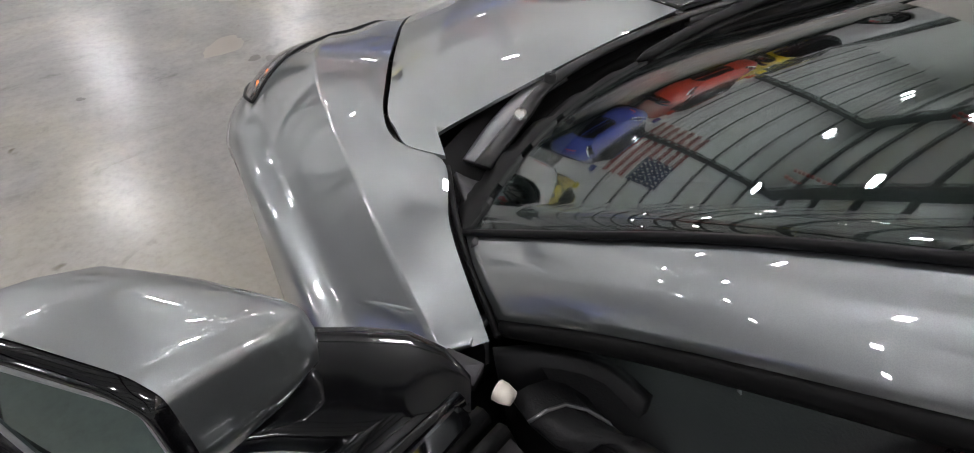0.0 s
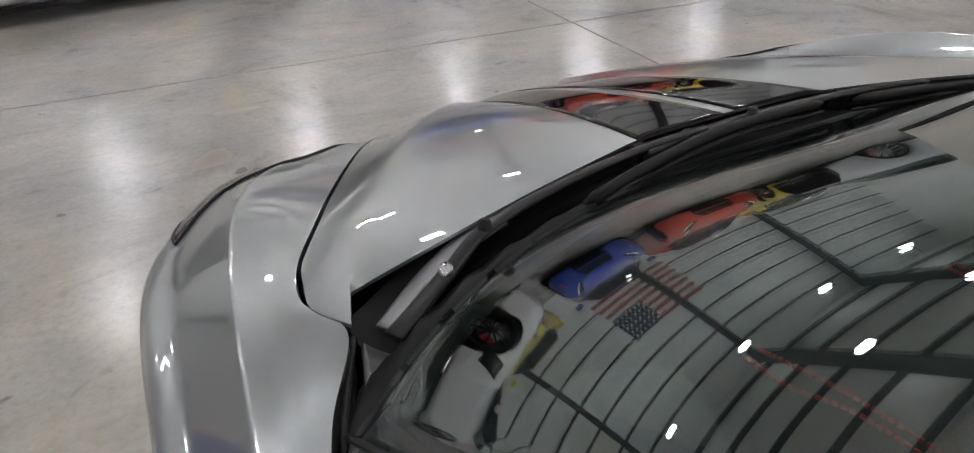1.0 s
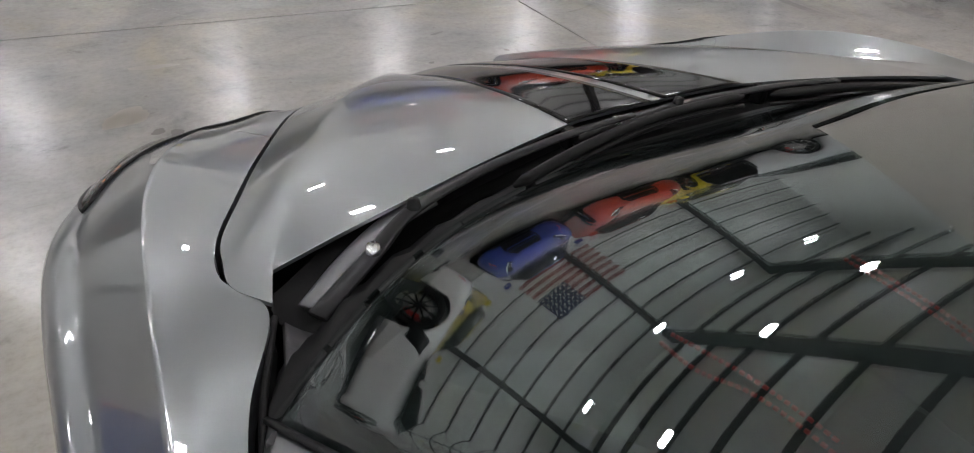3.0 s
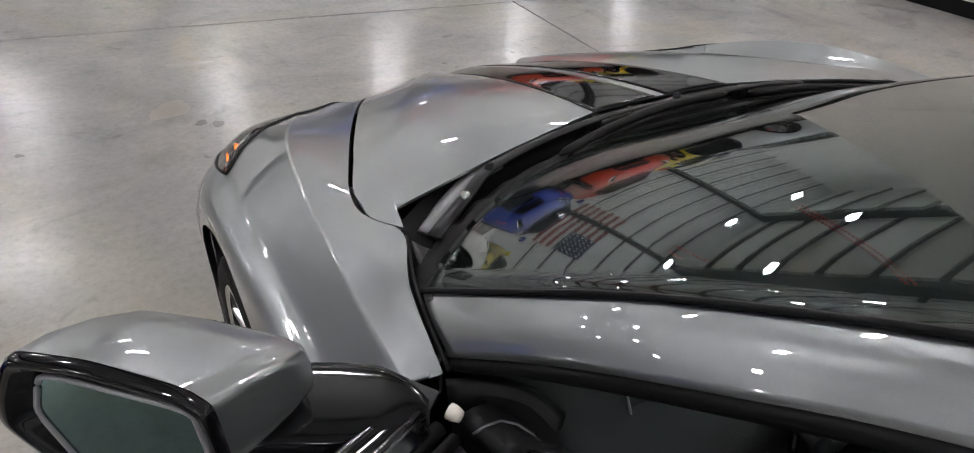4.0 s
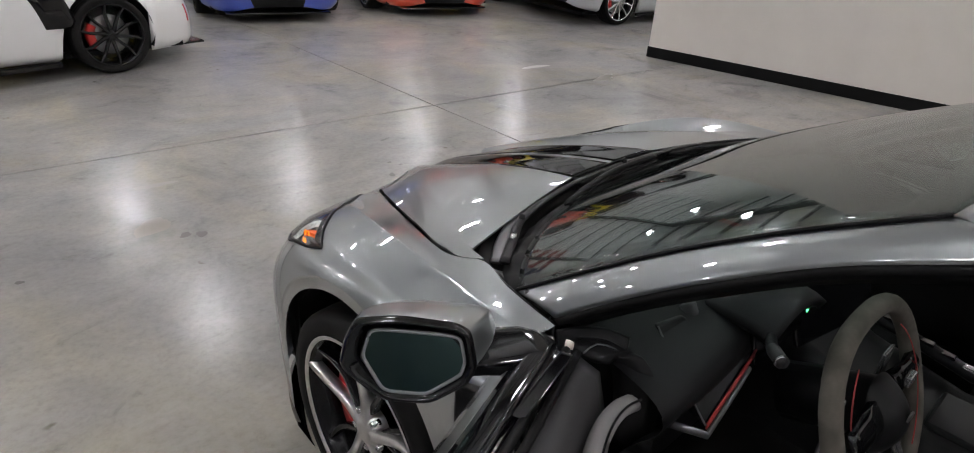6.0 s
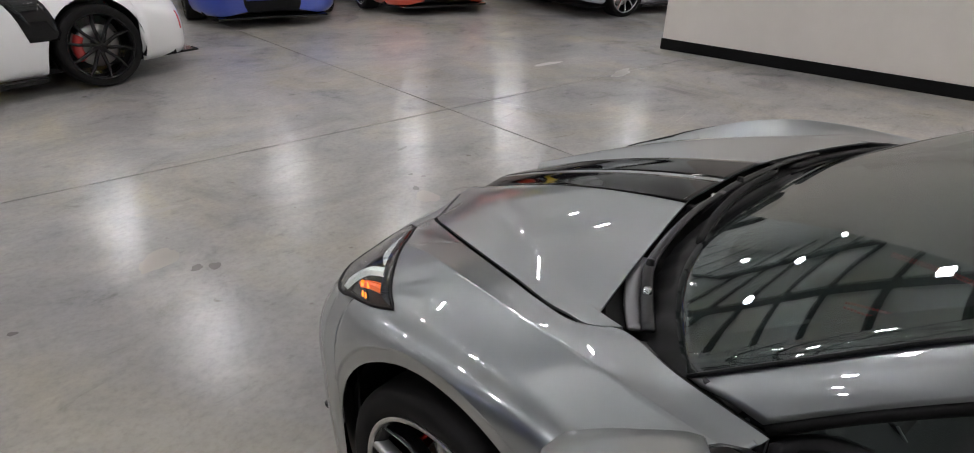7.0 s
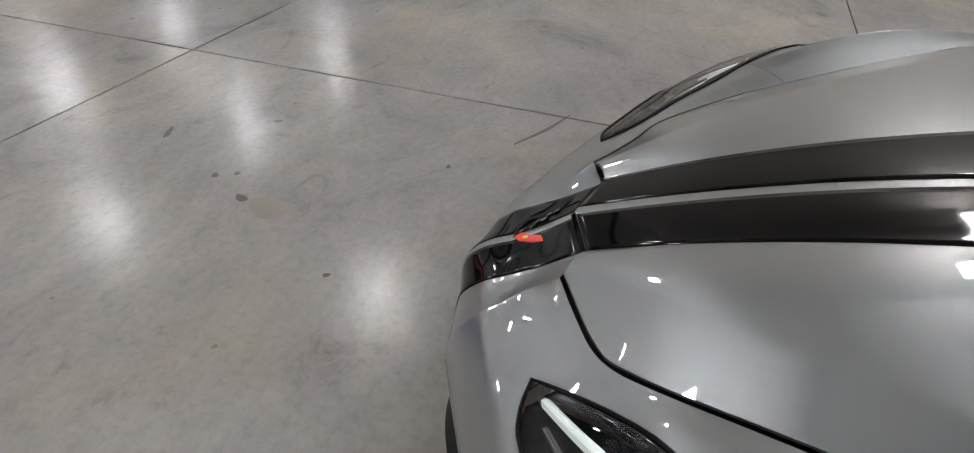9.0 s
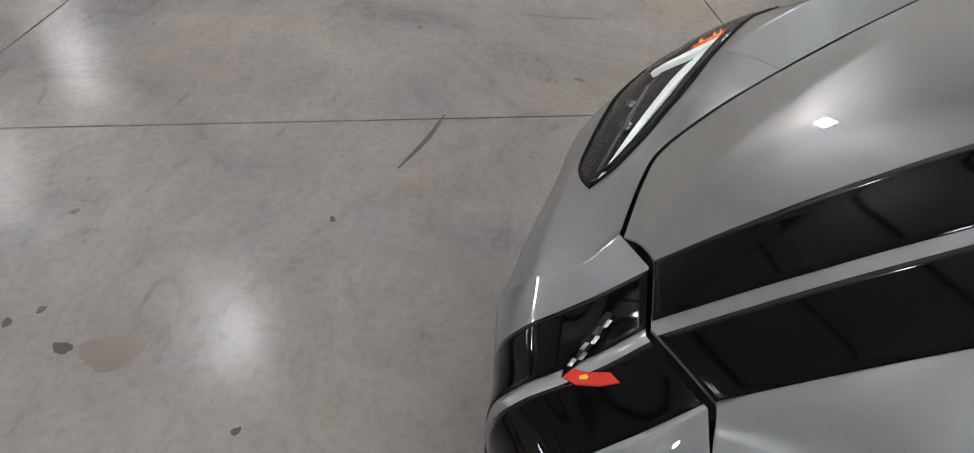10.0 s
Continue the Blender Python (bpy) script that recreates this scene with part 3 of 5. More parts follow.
badge = new("badge")
badge.parent = car
for nm, mat, outline, lift in (
    ("badge_flag", M_GLOSSBLACK, [(-.002, .803), (.014, .796), (.046, .764), (.078, .722), (.066, .716), (.030, .752), (.006, .784)], .004),
    ("badge_flag", M_BADGERED, [(-.004, .800), (.004, .786), (-.012, .768), (-.026, .742), (-.046, .734), (-.038, .758), (-.022, .786)], .004),
    ("badge_mark", M_BADGEYELLOW, [(-.013, .780), (-.017, .781), (-.022, .773), (-.020, .769), (-.015, .771)], .0065),
):
    pts = [on_nose(x, y, lift) for x, y in outline]
    part(nm, prism(pts, (0, -.001, -.005)), mat, badge, smooth=False)
for k in range(6):
    for r in range(2):
        if (k + r) % 2 == 0:
            p0 = np.array((.012, .792)) + np.array((.0092, -.0105)) * k + np.array((-.0062, -.0050)) * r
            quad = [p0, p0 + np.array((.0085, -.0098)), p0 + np.array((.0085 - .0056, -.0098 - .0045)), p0 + np.array((-.0056, -.0045))]
            part("badge_check", prism([on_nose(x, y, .0058) for x, y in quad], (0, 0, -.002)), M_CHROME, badge, smooth=False)


def headlamp(side):
    S = np.array([side, 1, 1])
    hl = new("headlamp")
    hl.parent = car
    hl["label"] = "swept clear headlamp with white light guides and an amber lamp"
    ts = np.linspace(0, 1, 12)

    def sheet(lift, shrink=1.0):
        rows = []
        for o, i_ in zip(LAMP_OUT, LAMP_IN):
            r = []
            for t in ts:
                q = o * (1 - t) + i_ * t
                bulge = 0.006 * math.sin(math.pi * t)
                r.append(skin(q[0], q[1], lift + bulge if lift > -0.01 else lift))
            rows.append(r)
        return np.array(rows)

    part("lens", shell(sheet(0.002)[1:-1] * S, 0.002, outward=(side, 1, 1)), M_LENS, hl)
    part("housing", grid_mesh(sheet(-0.042)[1:-1] * S), M_BLACK, hl, "black lamp housing")
    loop = np.array([skin(x, y, 0.0015) for x, y in LAMP_POLY]) * S
    part("seal", tube(loop, 0.0032, 8, closed=True), M_RUBBER, hl, "black lamp seal")
    band = []
    for i_, o in zip(LAMP_IN[3:], LAMP_OUT[3:]):
        d = (o - i_) / (np.linalg.norm(o - i_) + 1e-6)
        wdt = min(0.022, np.linalg.norm(o - i_) * 0.45)
        band.append([skin(*(i_ + d * wdt * t), 0.0028) for t in (0, .5, 1)])
    part("surround", shell(np.array(band) * S, 0.002, outward=(side, 1, 1)), M_GLOSSBLACK, hl, "gloss black surround")

    def guide(path, wid, lift, mat, nm, thick=0.012):
        pts = cr([skin(x, y, lift) for x, y in path], 18)
        rows = []
        for k, p in enumerate(pts):
            t = pts[min(k + 1, 17)] - pts[max(k - 1, 0)]
            s = np.cross(t, (0, 0, 1))
            s /= np.linalg.norm(s) + 1e-9
            w_ = wid[0] + (wid[1] - wid[0]) * k / 17
            rows.append([p + s * w_ * a + np.array([0, 0, 0.003 * (a > .4)]) for a in (-1, -.2, .35, .45, 1)])
        part(nm, shell(np.array(rows) * S, thick, outward=(0, 0, 1)), mat, hl, smooth=False)

    guide([(.412, .655), (.470, .603), (.536, .541), (.619, .460), (.660, .408), (.682, .362), (.707, .301)], (.005, .011), -0.014, M_DRL, "light_guide")
    guide([(.742, .462), (.727, .436), (.715, .400), (.720, .345), (.728, .300), (.738, .262)], (.013, .006), -0.014, M_DRL, "light_guide")
    guide([(.757, .372), (.762, .320), (.769, .268), (.778, .212)], (.004, .0105), -0.014, M_AMBER, "amber_lamp")
    for px, py, rr in ((.764, .352, .0042), (.770, .322, .0024), (.790, .312, .0024), (.793, .296, .002)):
        p = skin(px, py, -0.010) * S
        bmp = lathe([(0.006, .0008), (0.004, rr * .8), (0.0, rr), (-.008, rr)], 10, "Z")
        bmesh.ops.transform(bmp, matrix=Matrix.Translation(p), verts=bmp.verts)
        part("amber_bulb", bmp, M_BULB, hl, "lit amber bulb")
    guide([(.790, .370), (.806, .300), (.812, .232)], (.003, .003), -0.016, M_BRIGHT, "lamp_trim", 0.006)
    guide([(.455, .645), (.560, .575), (.660, .500), (.705, .450)], (.003, .003), -0.022, M_LINK, "lamp_trim", 0.006)
    for px, py, rr in ((.560, .565, .017), (.640, .535, .015)):
        p = skin(px, py, -0.032) * S
        bmp = lathe([(0.012, rr), (0.004, rr * .9), (-.006, rr * .5), (-.008, 0.001)], 20, "Z")
        bmesh.ops.transform(bmp, matrix=Matrix.Translation(p), verts=bmp.verts)
        part("projector", bmp, M_CHROME, hl)
    return hl


for side in (-1, 1):
    headlamp(side)

# Splitter, its end plates and the lower grille.
low = nose_grid()[:170, 76:88].mean(1) * np.array([1, 1, 0]) - np.array([0, .02, 0])
low = np.concatenate([mirrored(low[::-1][:-1]), low])
spl = np.array([[p * np.array([1, 1, 0]) + np.array([0, 0, .115]) - np.array([0, .10, 0]), p * np.array([1.0, 1, 0]) + np.array([p[0] * .0, .004, .118]), p * np.array([1.0, 1, 0]) + np.array([p[0] * .0, .006, .132]), p * np.array([1, 1, 0]) + np.array([0, -.02, .150])] for p in low])
part("splitter", grid_mesh(spl), M_GLOSSBLACK, car, "black front splitter")
for side in (-1, 1):
    S = np.array([side, 1, 1])
    lip_ = cr([(.04, .885), (.09, .896), (.15, .892), (.23, .868), (.39, .790), (.555, .708), (.66, .674), (.745, .650)], 40)
    g_ = np.array([[(x - .02, y - .16, .128), (x, y - .01, .126), (x, y, .130), (x, y, .140), (x, y - .012, .144), (x - .02, y - .16, .150)] for x, y in lip_])
    part("splitter_lip", shell(g_[:, ::-1] * S, .003, outward=(0, 0, 1)), M_BLACK, car, "black splitter lip", smooth=False)
part("lower_grille", box((.36, .03, .15), (0, .832, .25), .01), M_BLACK, car, smooth=False)
part("underbody", joined(box((1.05, 1.3, .06), (0, -.25, .15), .01), box((1.7, 2.4, .06), (0, -2.0, .14), .01)), M_BLACK, car, "black underbody panels", smooth=False)
part("front_tub", box((.95, .60, .42), (0, .14, .42), .03), M_BLACK, car, "black front luggage tub", smooth=False)

# Windshield and pillars.
EDGE = cr([(.692, -.372, .869), (.660, -.50, .960), (.622, -.625, 1.044), (.583, -.774, 1.131), (.536, -.932, 1.207)], 36)
MID = cr([(0, -.165, .879), (0, -.42, 1.021), (0, -.70, 1.151), (0, -.985, 1.261)], 36)
wind = []
for e, c in zip(EDGE, MID):
    t = np.linspace(-1, 1, 41)[:, None]
    bow = np.abs(t) ** 3.2
    row = c + (np.array([0, e[1], e[2]]) - c) * bow
    row[:, 0] = (t * e[0])[:, 0]
    wind.append(row)
wind = np.array(wind)
part("windshield", shell(wind, 0.005, outward=(0, 1, 1)), M_GLASS, car, "clear laminated glass")
# black ceramic border of the glass, on its inner face
edge_l = wind[:, :3] - np.array([0, 0.002, 0.007])
for g in (edge_l, mirrored(edge_l)):
    part("glass_border", grid_mesh(g), M_BLACK, car, "black ceramic glass border")
part("glass_border", grid_mesh(wind[-5:] - np.array([0, 0.002, 0.007])), M_BLACK, car, "black ceramic glass border")
part("glass_border", grid_mesh(wind[:4] - np.array([0, 0.002, 0.007])), M_BLACK, car, "black ceramic glass border")
LOW = cr([(.718, -.489, .884), (.688, -.594, .966), (.657, -.716, 1.050), (.613, -.852, 1.126), (.562, -1.042, 1.201)], 36)
for side in (-1, 1):
    S = np.array([side, 1, 1])
    pil = np.stack([EDGE * (1 - t) + LOW * t + np.array([0.005, 0, 0.007]) * math.sin(math.pi * t) for t in np.linspace(0, 1, 11)], 1)
    part("pillar", shell(pil * S, 0.025, outward=(side, 0, 1)), M_GREY, car)
    part("pillar_seal", tube((LOW + np.array([-.006, -.004, -.008])) * S, .009, 8), M_RUBBER, car, "black rubber door seal")
    lin = np.stack([LOW + np.array([-.012, -.006, -.012]), LOW + np.array([-.045, .0, -.045]), EDGE + np.array([-.04, .0, -.05])], 1)
    part("pillar_lining", shell(lin * S, .012, outward=(-side, -1, -1)), M_LEATHER, car, "black inner pillar lining")
    part("glass_trim", tube((EDGE + np.array([.001, 0, .003])) * S, .0035, 6), M_BLACK, car, "black glass edge trim")
# header over the glass and its seal
hd = []
for t in np.linspace(-1, 1, 41):
    e, c = EDGE[-1], MID[-1]
    b = abs(t) ** 3.2
    y0, z0 = c[1] + (e[1] - c[1]) * b, c[2] + (e[2] - c[2]) * b
    x0 = t * e[0]
    hd.append([(x0, y0, z0 + .001), (x0 * 1.03, y0 - .05, z0 + .012), (x0 * 1.055, y0 - .095, z0 + .016), (x0 * 1.06, y0 - .115, z0 + .002)])
part("header", shell(np.array(hd), .03, outward=(0, 0, 1)), M_GREY, car)
part("header_seal", tube([(p[3][0], p[3][1] - .012, p[3][2] + .002) for p in hd], .026, 12), M_RUBBER, car, "black roof seal")
part("header_lining", grid_mesh(np.array([[(p[0][0], p[0][1] + .03, p[0][2] - .04), (p[2][0], p[2][1] - .05, p[2][2] - .055), (p[3][0], p[3][1] - .03, p[3][2] - .01)] for p in hd])), M_LEATHER, car, "black header lining")

DOORS = {}
# Doors: belt, outer skin, lining, window channel.
for side in (-1, 1):
    S = np.array([side, 1, 1])
    door = new("door")
    door.parent = car
    hinge = Matrix.Translation((.80 * side, -.50, 0))
    door.matrix_basis = hinge @ Matrix.Rotation(radians(-65 if side < 0 else 0), 4, "Z") @ hinge.inverted()
    door["label"] = "grey door swung open" if side < 0 else "grey closed door"
    DOORS[side] = door
    secs = []
    for y, b in ((-.495, .880), (-.70, .905), (-.95, .930), (-1.25, .952), (-1.55, .965), (-1.78, .972)):
        k = (-.495 - y)
        secs.append([(.758 + .01 * k, y, b), (.786 + .012 * k, y + .008, b - .004), (.832 + .01 * k, y - .006, b - .050 - .01 * k), (.868 + .012 * k, y - .03, .755 + .02 * k), (.886 + .012 * k, y - .06, .5), (.880 + .01 * k, y - .07, .30), (.870 + .01 * k, y - .07, .18)])
    secs = np.array(secs)
    lines = np.stack([cr(secs[:, k], 40) for k in range(7)], 1)
    dg = np.array([cr(lines[i], 34) for i in range(40)])
    part("door_skin", shell(dg * S, .02, outward=(side, 0, .4)), M_GREY, door)
    belt = lines[:, 0]
    for dx, nm, mat, rr in ((-.004, "belt_trim", M_GLOSSBLACK, .007), (-.026, "window_seal", M_RUBBER, .008), (-.045, "window_seal", M_RUBBER, .007)):
        part(nm, tube((belt + np.array([dx, 0, .002])) * S, rr, 8), mat, door)
    cap_ = np.stack([lines[:, 0] + np.array([-.03, 0, -.004]), lines[:, 0] + np.array([0, 0, .003]), lines[:, 0] * .35 + lines[:, 1] * .65 + np.array([.004, 0, .005]), lines[:, 1] + np.array([.010, 0, -.002])], 1)
    part("belt_panel", shell(cap_ * S, .003, outward=(0, 0, 1)), M_GLOSSBLACK, door, "gloss black strip under the door window")
    lin = np.stack([belt + np.array([-.05, 0, -.002]), belt + np.array([-.085, 0, -.02]), belt + np.array([-.11, 0, -.12]), belt + np.array([-.07, 0, -.22]), belt + np.array([-.06, 0, -.55])], 1)
    part("door_lining", shell(lin * S, .012, outward=(-side, 0, 0.3)), M_LINING, door, "dark grey door lining")
    arm = np.array([cr([(.70, y, .70), (.64, y, .715), (.60, y, .70), (.60, y, .66), (.68, y, .62)], 10) for y in np.linspace(-.72, -1.5, 16)])
    part("armrest", grid_mesh(arm * S), M_LEATHER, door, "black leather armrest")
    part("door_end", box((.13, .02, .50), (side * .84, -.535, .53), .004), M_BLACK, door, "black door end cap", smooth=False)
    # black corner piece that carries the mirror
    tri = [(.752 * side, -.500, .886), (.752 * side, -.70, .910), (.712 * side, -.63, .985)]
    part("corner_trim", prism(tri, (-.02 * side, 0, 0), .003), M_GLOSSBLACK, door, "gloss black mirror corner", smooth=False)

# Rear body, plain, mostly out of sight.
secs = []
for y, hw, zt, zs in ((-1.80, .97, .985, .80), (-2.1, .985, 1.0, .84), (-2.5, .985, 1.0, .86), (-2.9, .985, .985, .86), (-3.25, .97, .97, .84), (-3.55, .90, .955, .80)):
    secs.append(cr([(0, y, zt), (.45, y, zt + .005), (.72, y, zt - .01), (.86, y, zt - .06), (hw, y, zs - .12), (hw - .005, y, .5), (hw - .03, y, .2)], 30))
secs = np.array(secs)
g = np.stack([cr(secs[:, k], 60) for k in range(30)], 1)


def rear_arch(g):
    g = g.copy()
    for i in range(len(g)):
        p = g[i]
        d = np.hypot(p[:, 1] + 2.72, p[:, 2] - .345) - .40
        hit = [k for k in range(12, 29) if d[k] > 0 >= d[k + 1]]
        if hit:
            q = p[: hit[0] + 1]
            s = np.r_[0, np.cumsum(np.linalg.norm(np.diff(q, axis=0), axis=1))]
            t = np.linspace(0, s[-1], 30)
            g[i] = np.stack([np.interp(t, s, q[:, c]) for c in range(3)], 1)
    return g


g = rear_arch(g)
part("rear_body", grid_mesh(np.concatenate([mirrored(g)[:, :0:-1], g], 1)), M_GREY, car)
tail = np.array([[(x, -3.55, z) for z in np.linspace(.2, zt, 6)] for x, zt in ((-.87, .70), (-.7, .93), (-.4, .955), (0, .955), (.4, .955), (.7, .93), (.87, .70))])
part("tail_panel", shell(tail, .03, outward=(0, -1, 0)), M_BLACK, car, "black tail panel")
part("bulkhead", box((1.3, .05, .8), (0, -1.79, .62), .02), M_LEATHER, car, "black cabin bulkhead", smooth=False)
for side in (-1, 1):
    ar = []
    for a in np.linspace(-25, 205, 40):
        c, s_ = math.cos(radians(a)), math.sin(radians(a))
        ar.append([(x * side, -2.72 + .40 * c, .345 + .40 * s_) for x in (.96, .7, .5)])
    part("arch_liner", grid_mesh(np.array(ar)), M_BLACK, car, "black plastic wheel arch liner")


# Wheels.
def blade(a0, r0, r1, w0, w1, x0, x1, bend):
    """One spoke: a bar from the hub to the rim with a shaped face."""
    rows = []
    for t in np.linspace(0, 1, 10):
        r = r0 + (r1 - r0) * t
        a = a0 + bend * math.sin(math.pi * t) * 0.5 + bend * t * 0.3
        w_ = w0 + (w1 - w0) * t
        x = x0 + (x1 - x0) * t - 0.012 * math.sin(math.pi * t)
        c, s = math.cos(a), math.sin(a)
        cy, cz = r * c, r * s
        ty, tz = -s, c
        rows.append([(x - .03, cy - ty * w_ * .8, cz - tz * w_ * .8), (x - .004, cy - ty * w_, cz - tz * w_), (x, cy - ty * w_ * .75, cz - tz * w_ * .75), (x, cy + ty * w_ * .75, cz + tz * w_ * .75), (x - .004, cy + ty * w_, cz + tz * w_), (x - .03, cy + ty * w_ * .8, cz + tz * w_ * .8)])
    bm_ = grid_mesh(np.array(rows))
    bmesh.ops.recalc_face_normals(bm_, faces=bm_.faces)
    return bm_


def wheel(at, parent, face=M_MACHINED, rim=M_RIMBLACK, spokes=5, plain=False):
    w_ = new("wheel")
    w_.parent = parent
    w_.matrix_basis = at
    prof = [(-.11, .258), (-.12, .278), (-.122, .301), (-.112, .318)]
    for k, x in enumerate(np.linspace(-.10, .10, 21)):
        prof.append((x, .327 - (.004 if k % 5 == 2 else 0) - .005 * (abs(x) / .1) ** 4))
    prof += [(.112, .318), (.122, .301), (.12, .278), (.11, .258)]
    part("tyre", lathe(prof, 64), M_TYRE, w_)
    part("rim", lathe([(.104, .259), (.110, .265), (.116, .263), (.113, .254), (.09, .243), (.03, .234), (-.09, .234), (-.1, .259)], 64), rim, w_)
    part("rim_lip", lathe([(.1165, .2635), (.1185, .261), (.1165, .254), (.112, .252)], 64), face, w_)
    for k in range(spokes):
        a = 2 * math.pi * k / spokes + 0.3
        part("spoke", blade(a, .03, .257, .015, .010, .098, .112, 0.22), face, w_)
        if not plain:
            for da in (-.30, .30):
                part("spoke_branch", blade(a + da * .35, .06, .252, .010, .008, .082, .100, da), rim, w_)
    part("hub", lathe([(.100, .001), (.102, .02), (.098, .032), (.085, .045), (.05, .05)], 32), face, w_)
    for k in range(5):
        a = 2 * math.pi * (k + .5) / 5 + .3
        b = lathe([(.094, .001), (.094, .009), (.07, .010)], 10)
        bmesh.ops.translate(b, vec=(0, .055 * math.cos(a), .055 * math.sin(a)), verts=b.verts)
        part("lug_nut", b, M_CHROME, w_)
    part("brake_disc", lathe([(.030, .06), (.034, .08), (.034, .165), (.030, .168), (.006, .168), (.002, .08)], 48), M_DISC, w_)
    cal = []
    for a in np.linspace(-35, 35, 12):
        c, s = math.cos(radians(a)), math.sin(radians(a))
        cal.append([(x, r * -c, r * s) for x, r in ((-.01, .19), (.045, .192), (.062, .18), (.064, .135), (.05, .120), (.03, .118))])
    part("brake_caliper", shell(np.array(cal), .008, outward=(1, -1, 0)), M_CALIPER, w_, "red brake caliper")
    return w_


for sx, sy in ((-1, -.030), (1, -.030), (-1, -2.72), (1, -2.72)):
    wheel(pose(sx * WHEEL_X, sy, WHEEL_R, 0, 0, 180 if sx < 0 else 0), car)


# Door mirrors, carried by the doors.
def rounded(poly, n=8, passes=3):
    p = np.array(poly, float)
    q = np.vstack([p[i] + (p[(i + 1) % len(p)] - p[i]) * t for i in range(len(p)) for t in np.linspace(0, 1, n, endpoint=False)[:, None]])
    for _ in range(passes):
        q = (np.roll(q, 1, 0) + 2 * q + np.roll(q, -1, 0)) / 4
    return q


SHUT = DOORS[-1].matrix_basis.inverted()


def door_mirror(side):
    """A mirror set out beside the open door, then carried back to the shut door and to the other side."""
    mr = DOORS[side]
    o = np.array((-1.003, -.490, .940))
    u = np.array((.760, -.650, 0))
    back = np.array((-.650, -.760, 0))
    v = np.array((0, 0, .992)) - back * .129

    def P_(a, b, d=0.0):
        return o + u * a + v * b - back * d

    def shut(g):
        g = np.asarray(g, float)
        q = np.array([SHUT @ Vector(p) for p in g.reshape(-1, 3)]).reshape(g.shape)
        return q * np.array([-side, 1, 1])

    glass_l = rounded([(-.071, .044), (-.084, .0), (-.055, -.056), (.006, -.061), (.055, -.027), (.060, -.006), (.052, .035)], 8, 2)
    out_l = rounded([(-.091, .056), (-.030, .061), (.046, .052), (.066, .040), (.076, -.012), (.064, -.038), (.012, -.071), (-.056, -.067), (-.113, -.015), (-.106, .022)], 8, 3)
    loop = np.vstack([out_l, out_l[:1]])

    def ring(d, k, da, db, high=1.0, wide=0.0):
        return [P_(a * k + da + wide * max(0, a), (b * high if b > 0 else b) * k + db, d) for a, b in loop]

    cap = np.array([ring(.004, 1.0, 0, 0), ring(.008, 1.03, 0, .001), ring(.035, 1.04, .004, -.002, .93, .10), ring(.070, .99, .012, -.007, .84, .22), ring(.098, .86, .022, -.010, .80, .30), ring(.116, .62, .030, -.014, .75, .30), ring(.124, .30, .034, -.018), ring(.126, .03, .034, -.018)])
    bm_ = grid_mesh(shut(cap[1:]))
    bmesh.ops.recalc_face_normals(bm_, faces=bm_.faces)
    part("mirror_cap", bm_, M_GREY, mr, "grey mirror cap")
    bez = np.array([[P_(a * k, b * k, d) for a, b in loop] for k, d in ((1.03, .0085), (1.045, .004), (1.02, -.003), (.96, -.004), (.90, .002), (.80, .012))])
    part("mirror_bezel", grid_mesh(shut(bez)), M_GLOSSBLACK, mr, "gloss black mirror bezel")
    bmg = bmesh.new()
    bmg.faces.new([bmg.verts.new(p) for p in shut([P_(a, b, .0045) for a, b in glass_l])])
    part("mirror_glass", bmg, M_MIRROR, mr, "dark tinted mirror glass", smooth=False)
    part("glass_rim", tube(shut([P_(a * 1.01, b * 1.01, .004) for a, b in glass_l]), .0026, 6, closed=True), M_RIMGREY, mr, "grey glass rim")
    # broad arm from the mirror foot to the door corner
    secs_ = []
    for c, lx, ly, th in (((-.918, -.472, .892), .030, .040, .008), ((-.882, -.474, .884), .034, .046, .011), ((-.842, -.490, .876), .036, .048, .013), ((-.805, -.508, .874), .036, .044, .014), ((-.782, -.525, .874), .034, .034, .012), ((-.766, -.538, .874), .03, .016, .006)):
        c = np.array(c)
        fw = np.array((.42, .907, 0))
        secs_.append(cr([c - fw * ly + (0, 0, -th), c - fw * ly + (0, 0, th * .6), c - fw * ly * .7 + (0, 0, th), c + fw * ly * .8 + (0, 0, th), c + fw * ly + (0, 0, th * .5), c + fw * ly * .9 + (0, 0, -th), c - fw * ly + (0, 0, -th)], 26))
    bm_ = grid_mesh(shut(secs_))
    bmesh.ops.recalc_face_normals(bm_, faces=bm_.faces)
    part("mirror_arm", bm_, M_GLOSSBLACK, mr, "gloss black mirror arm")
    part("arm_trim", tube(shut(cr([(-.926, -.505, .898), (-.882, -.516, .884), (-.846, -.534, .872)], 12)), .0022, 6), M_BRIGHT, mr, "bright arm edge")
    # curved grab strip on the lining
    grab = cr([(-.735, -.676, .838), (-.770, -.676, .846), (-.812, -.684, .848), (-.862, -.704, .845), (-.930, -.745, .838), (-1.03, -.80, .83)], 30)
    part("grab_strip", tube(shut(grab), .016, 10, squash=(1.0, .7)), M_GRAB, mr, "grey padded grab strip")
    part("grab_seam", tube(shut(grab + np.array([.006, -.010, .010])), .002, 5), M_RUBBER, mr)


for side in (-1, 1):
    door_mirror(side)

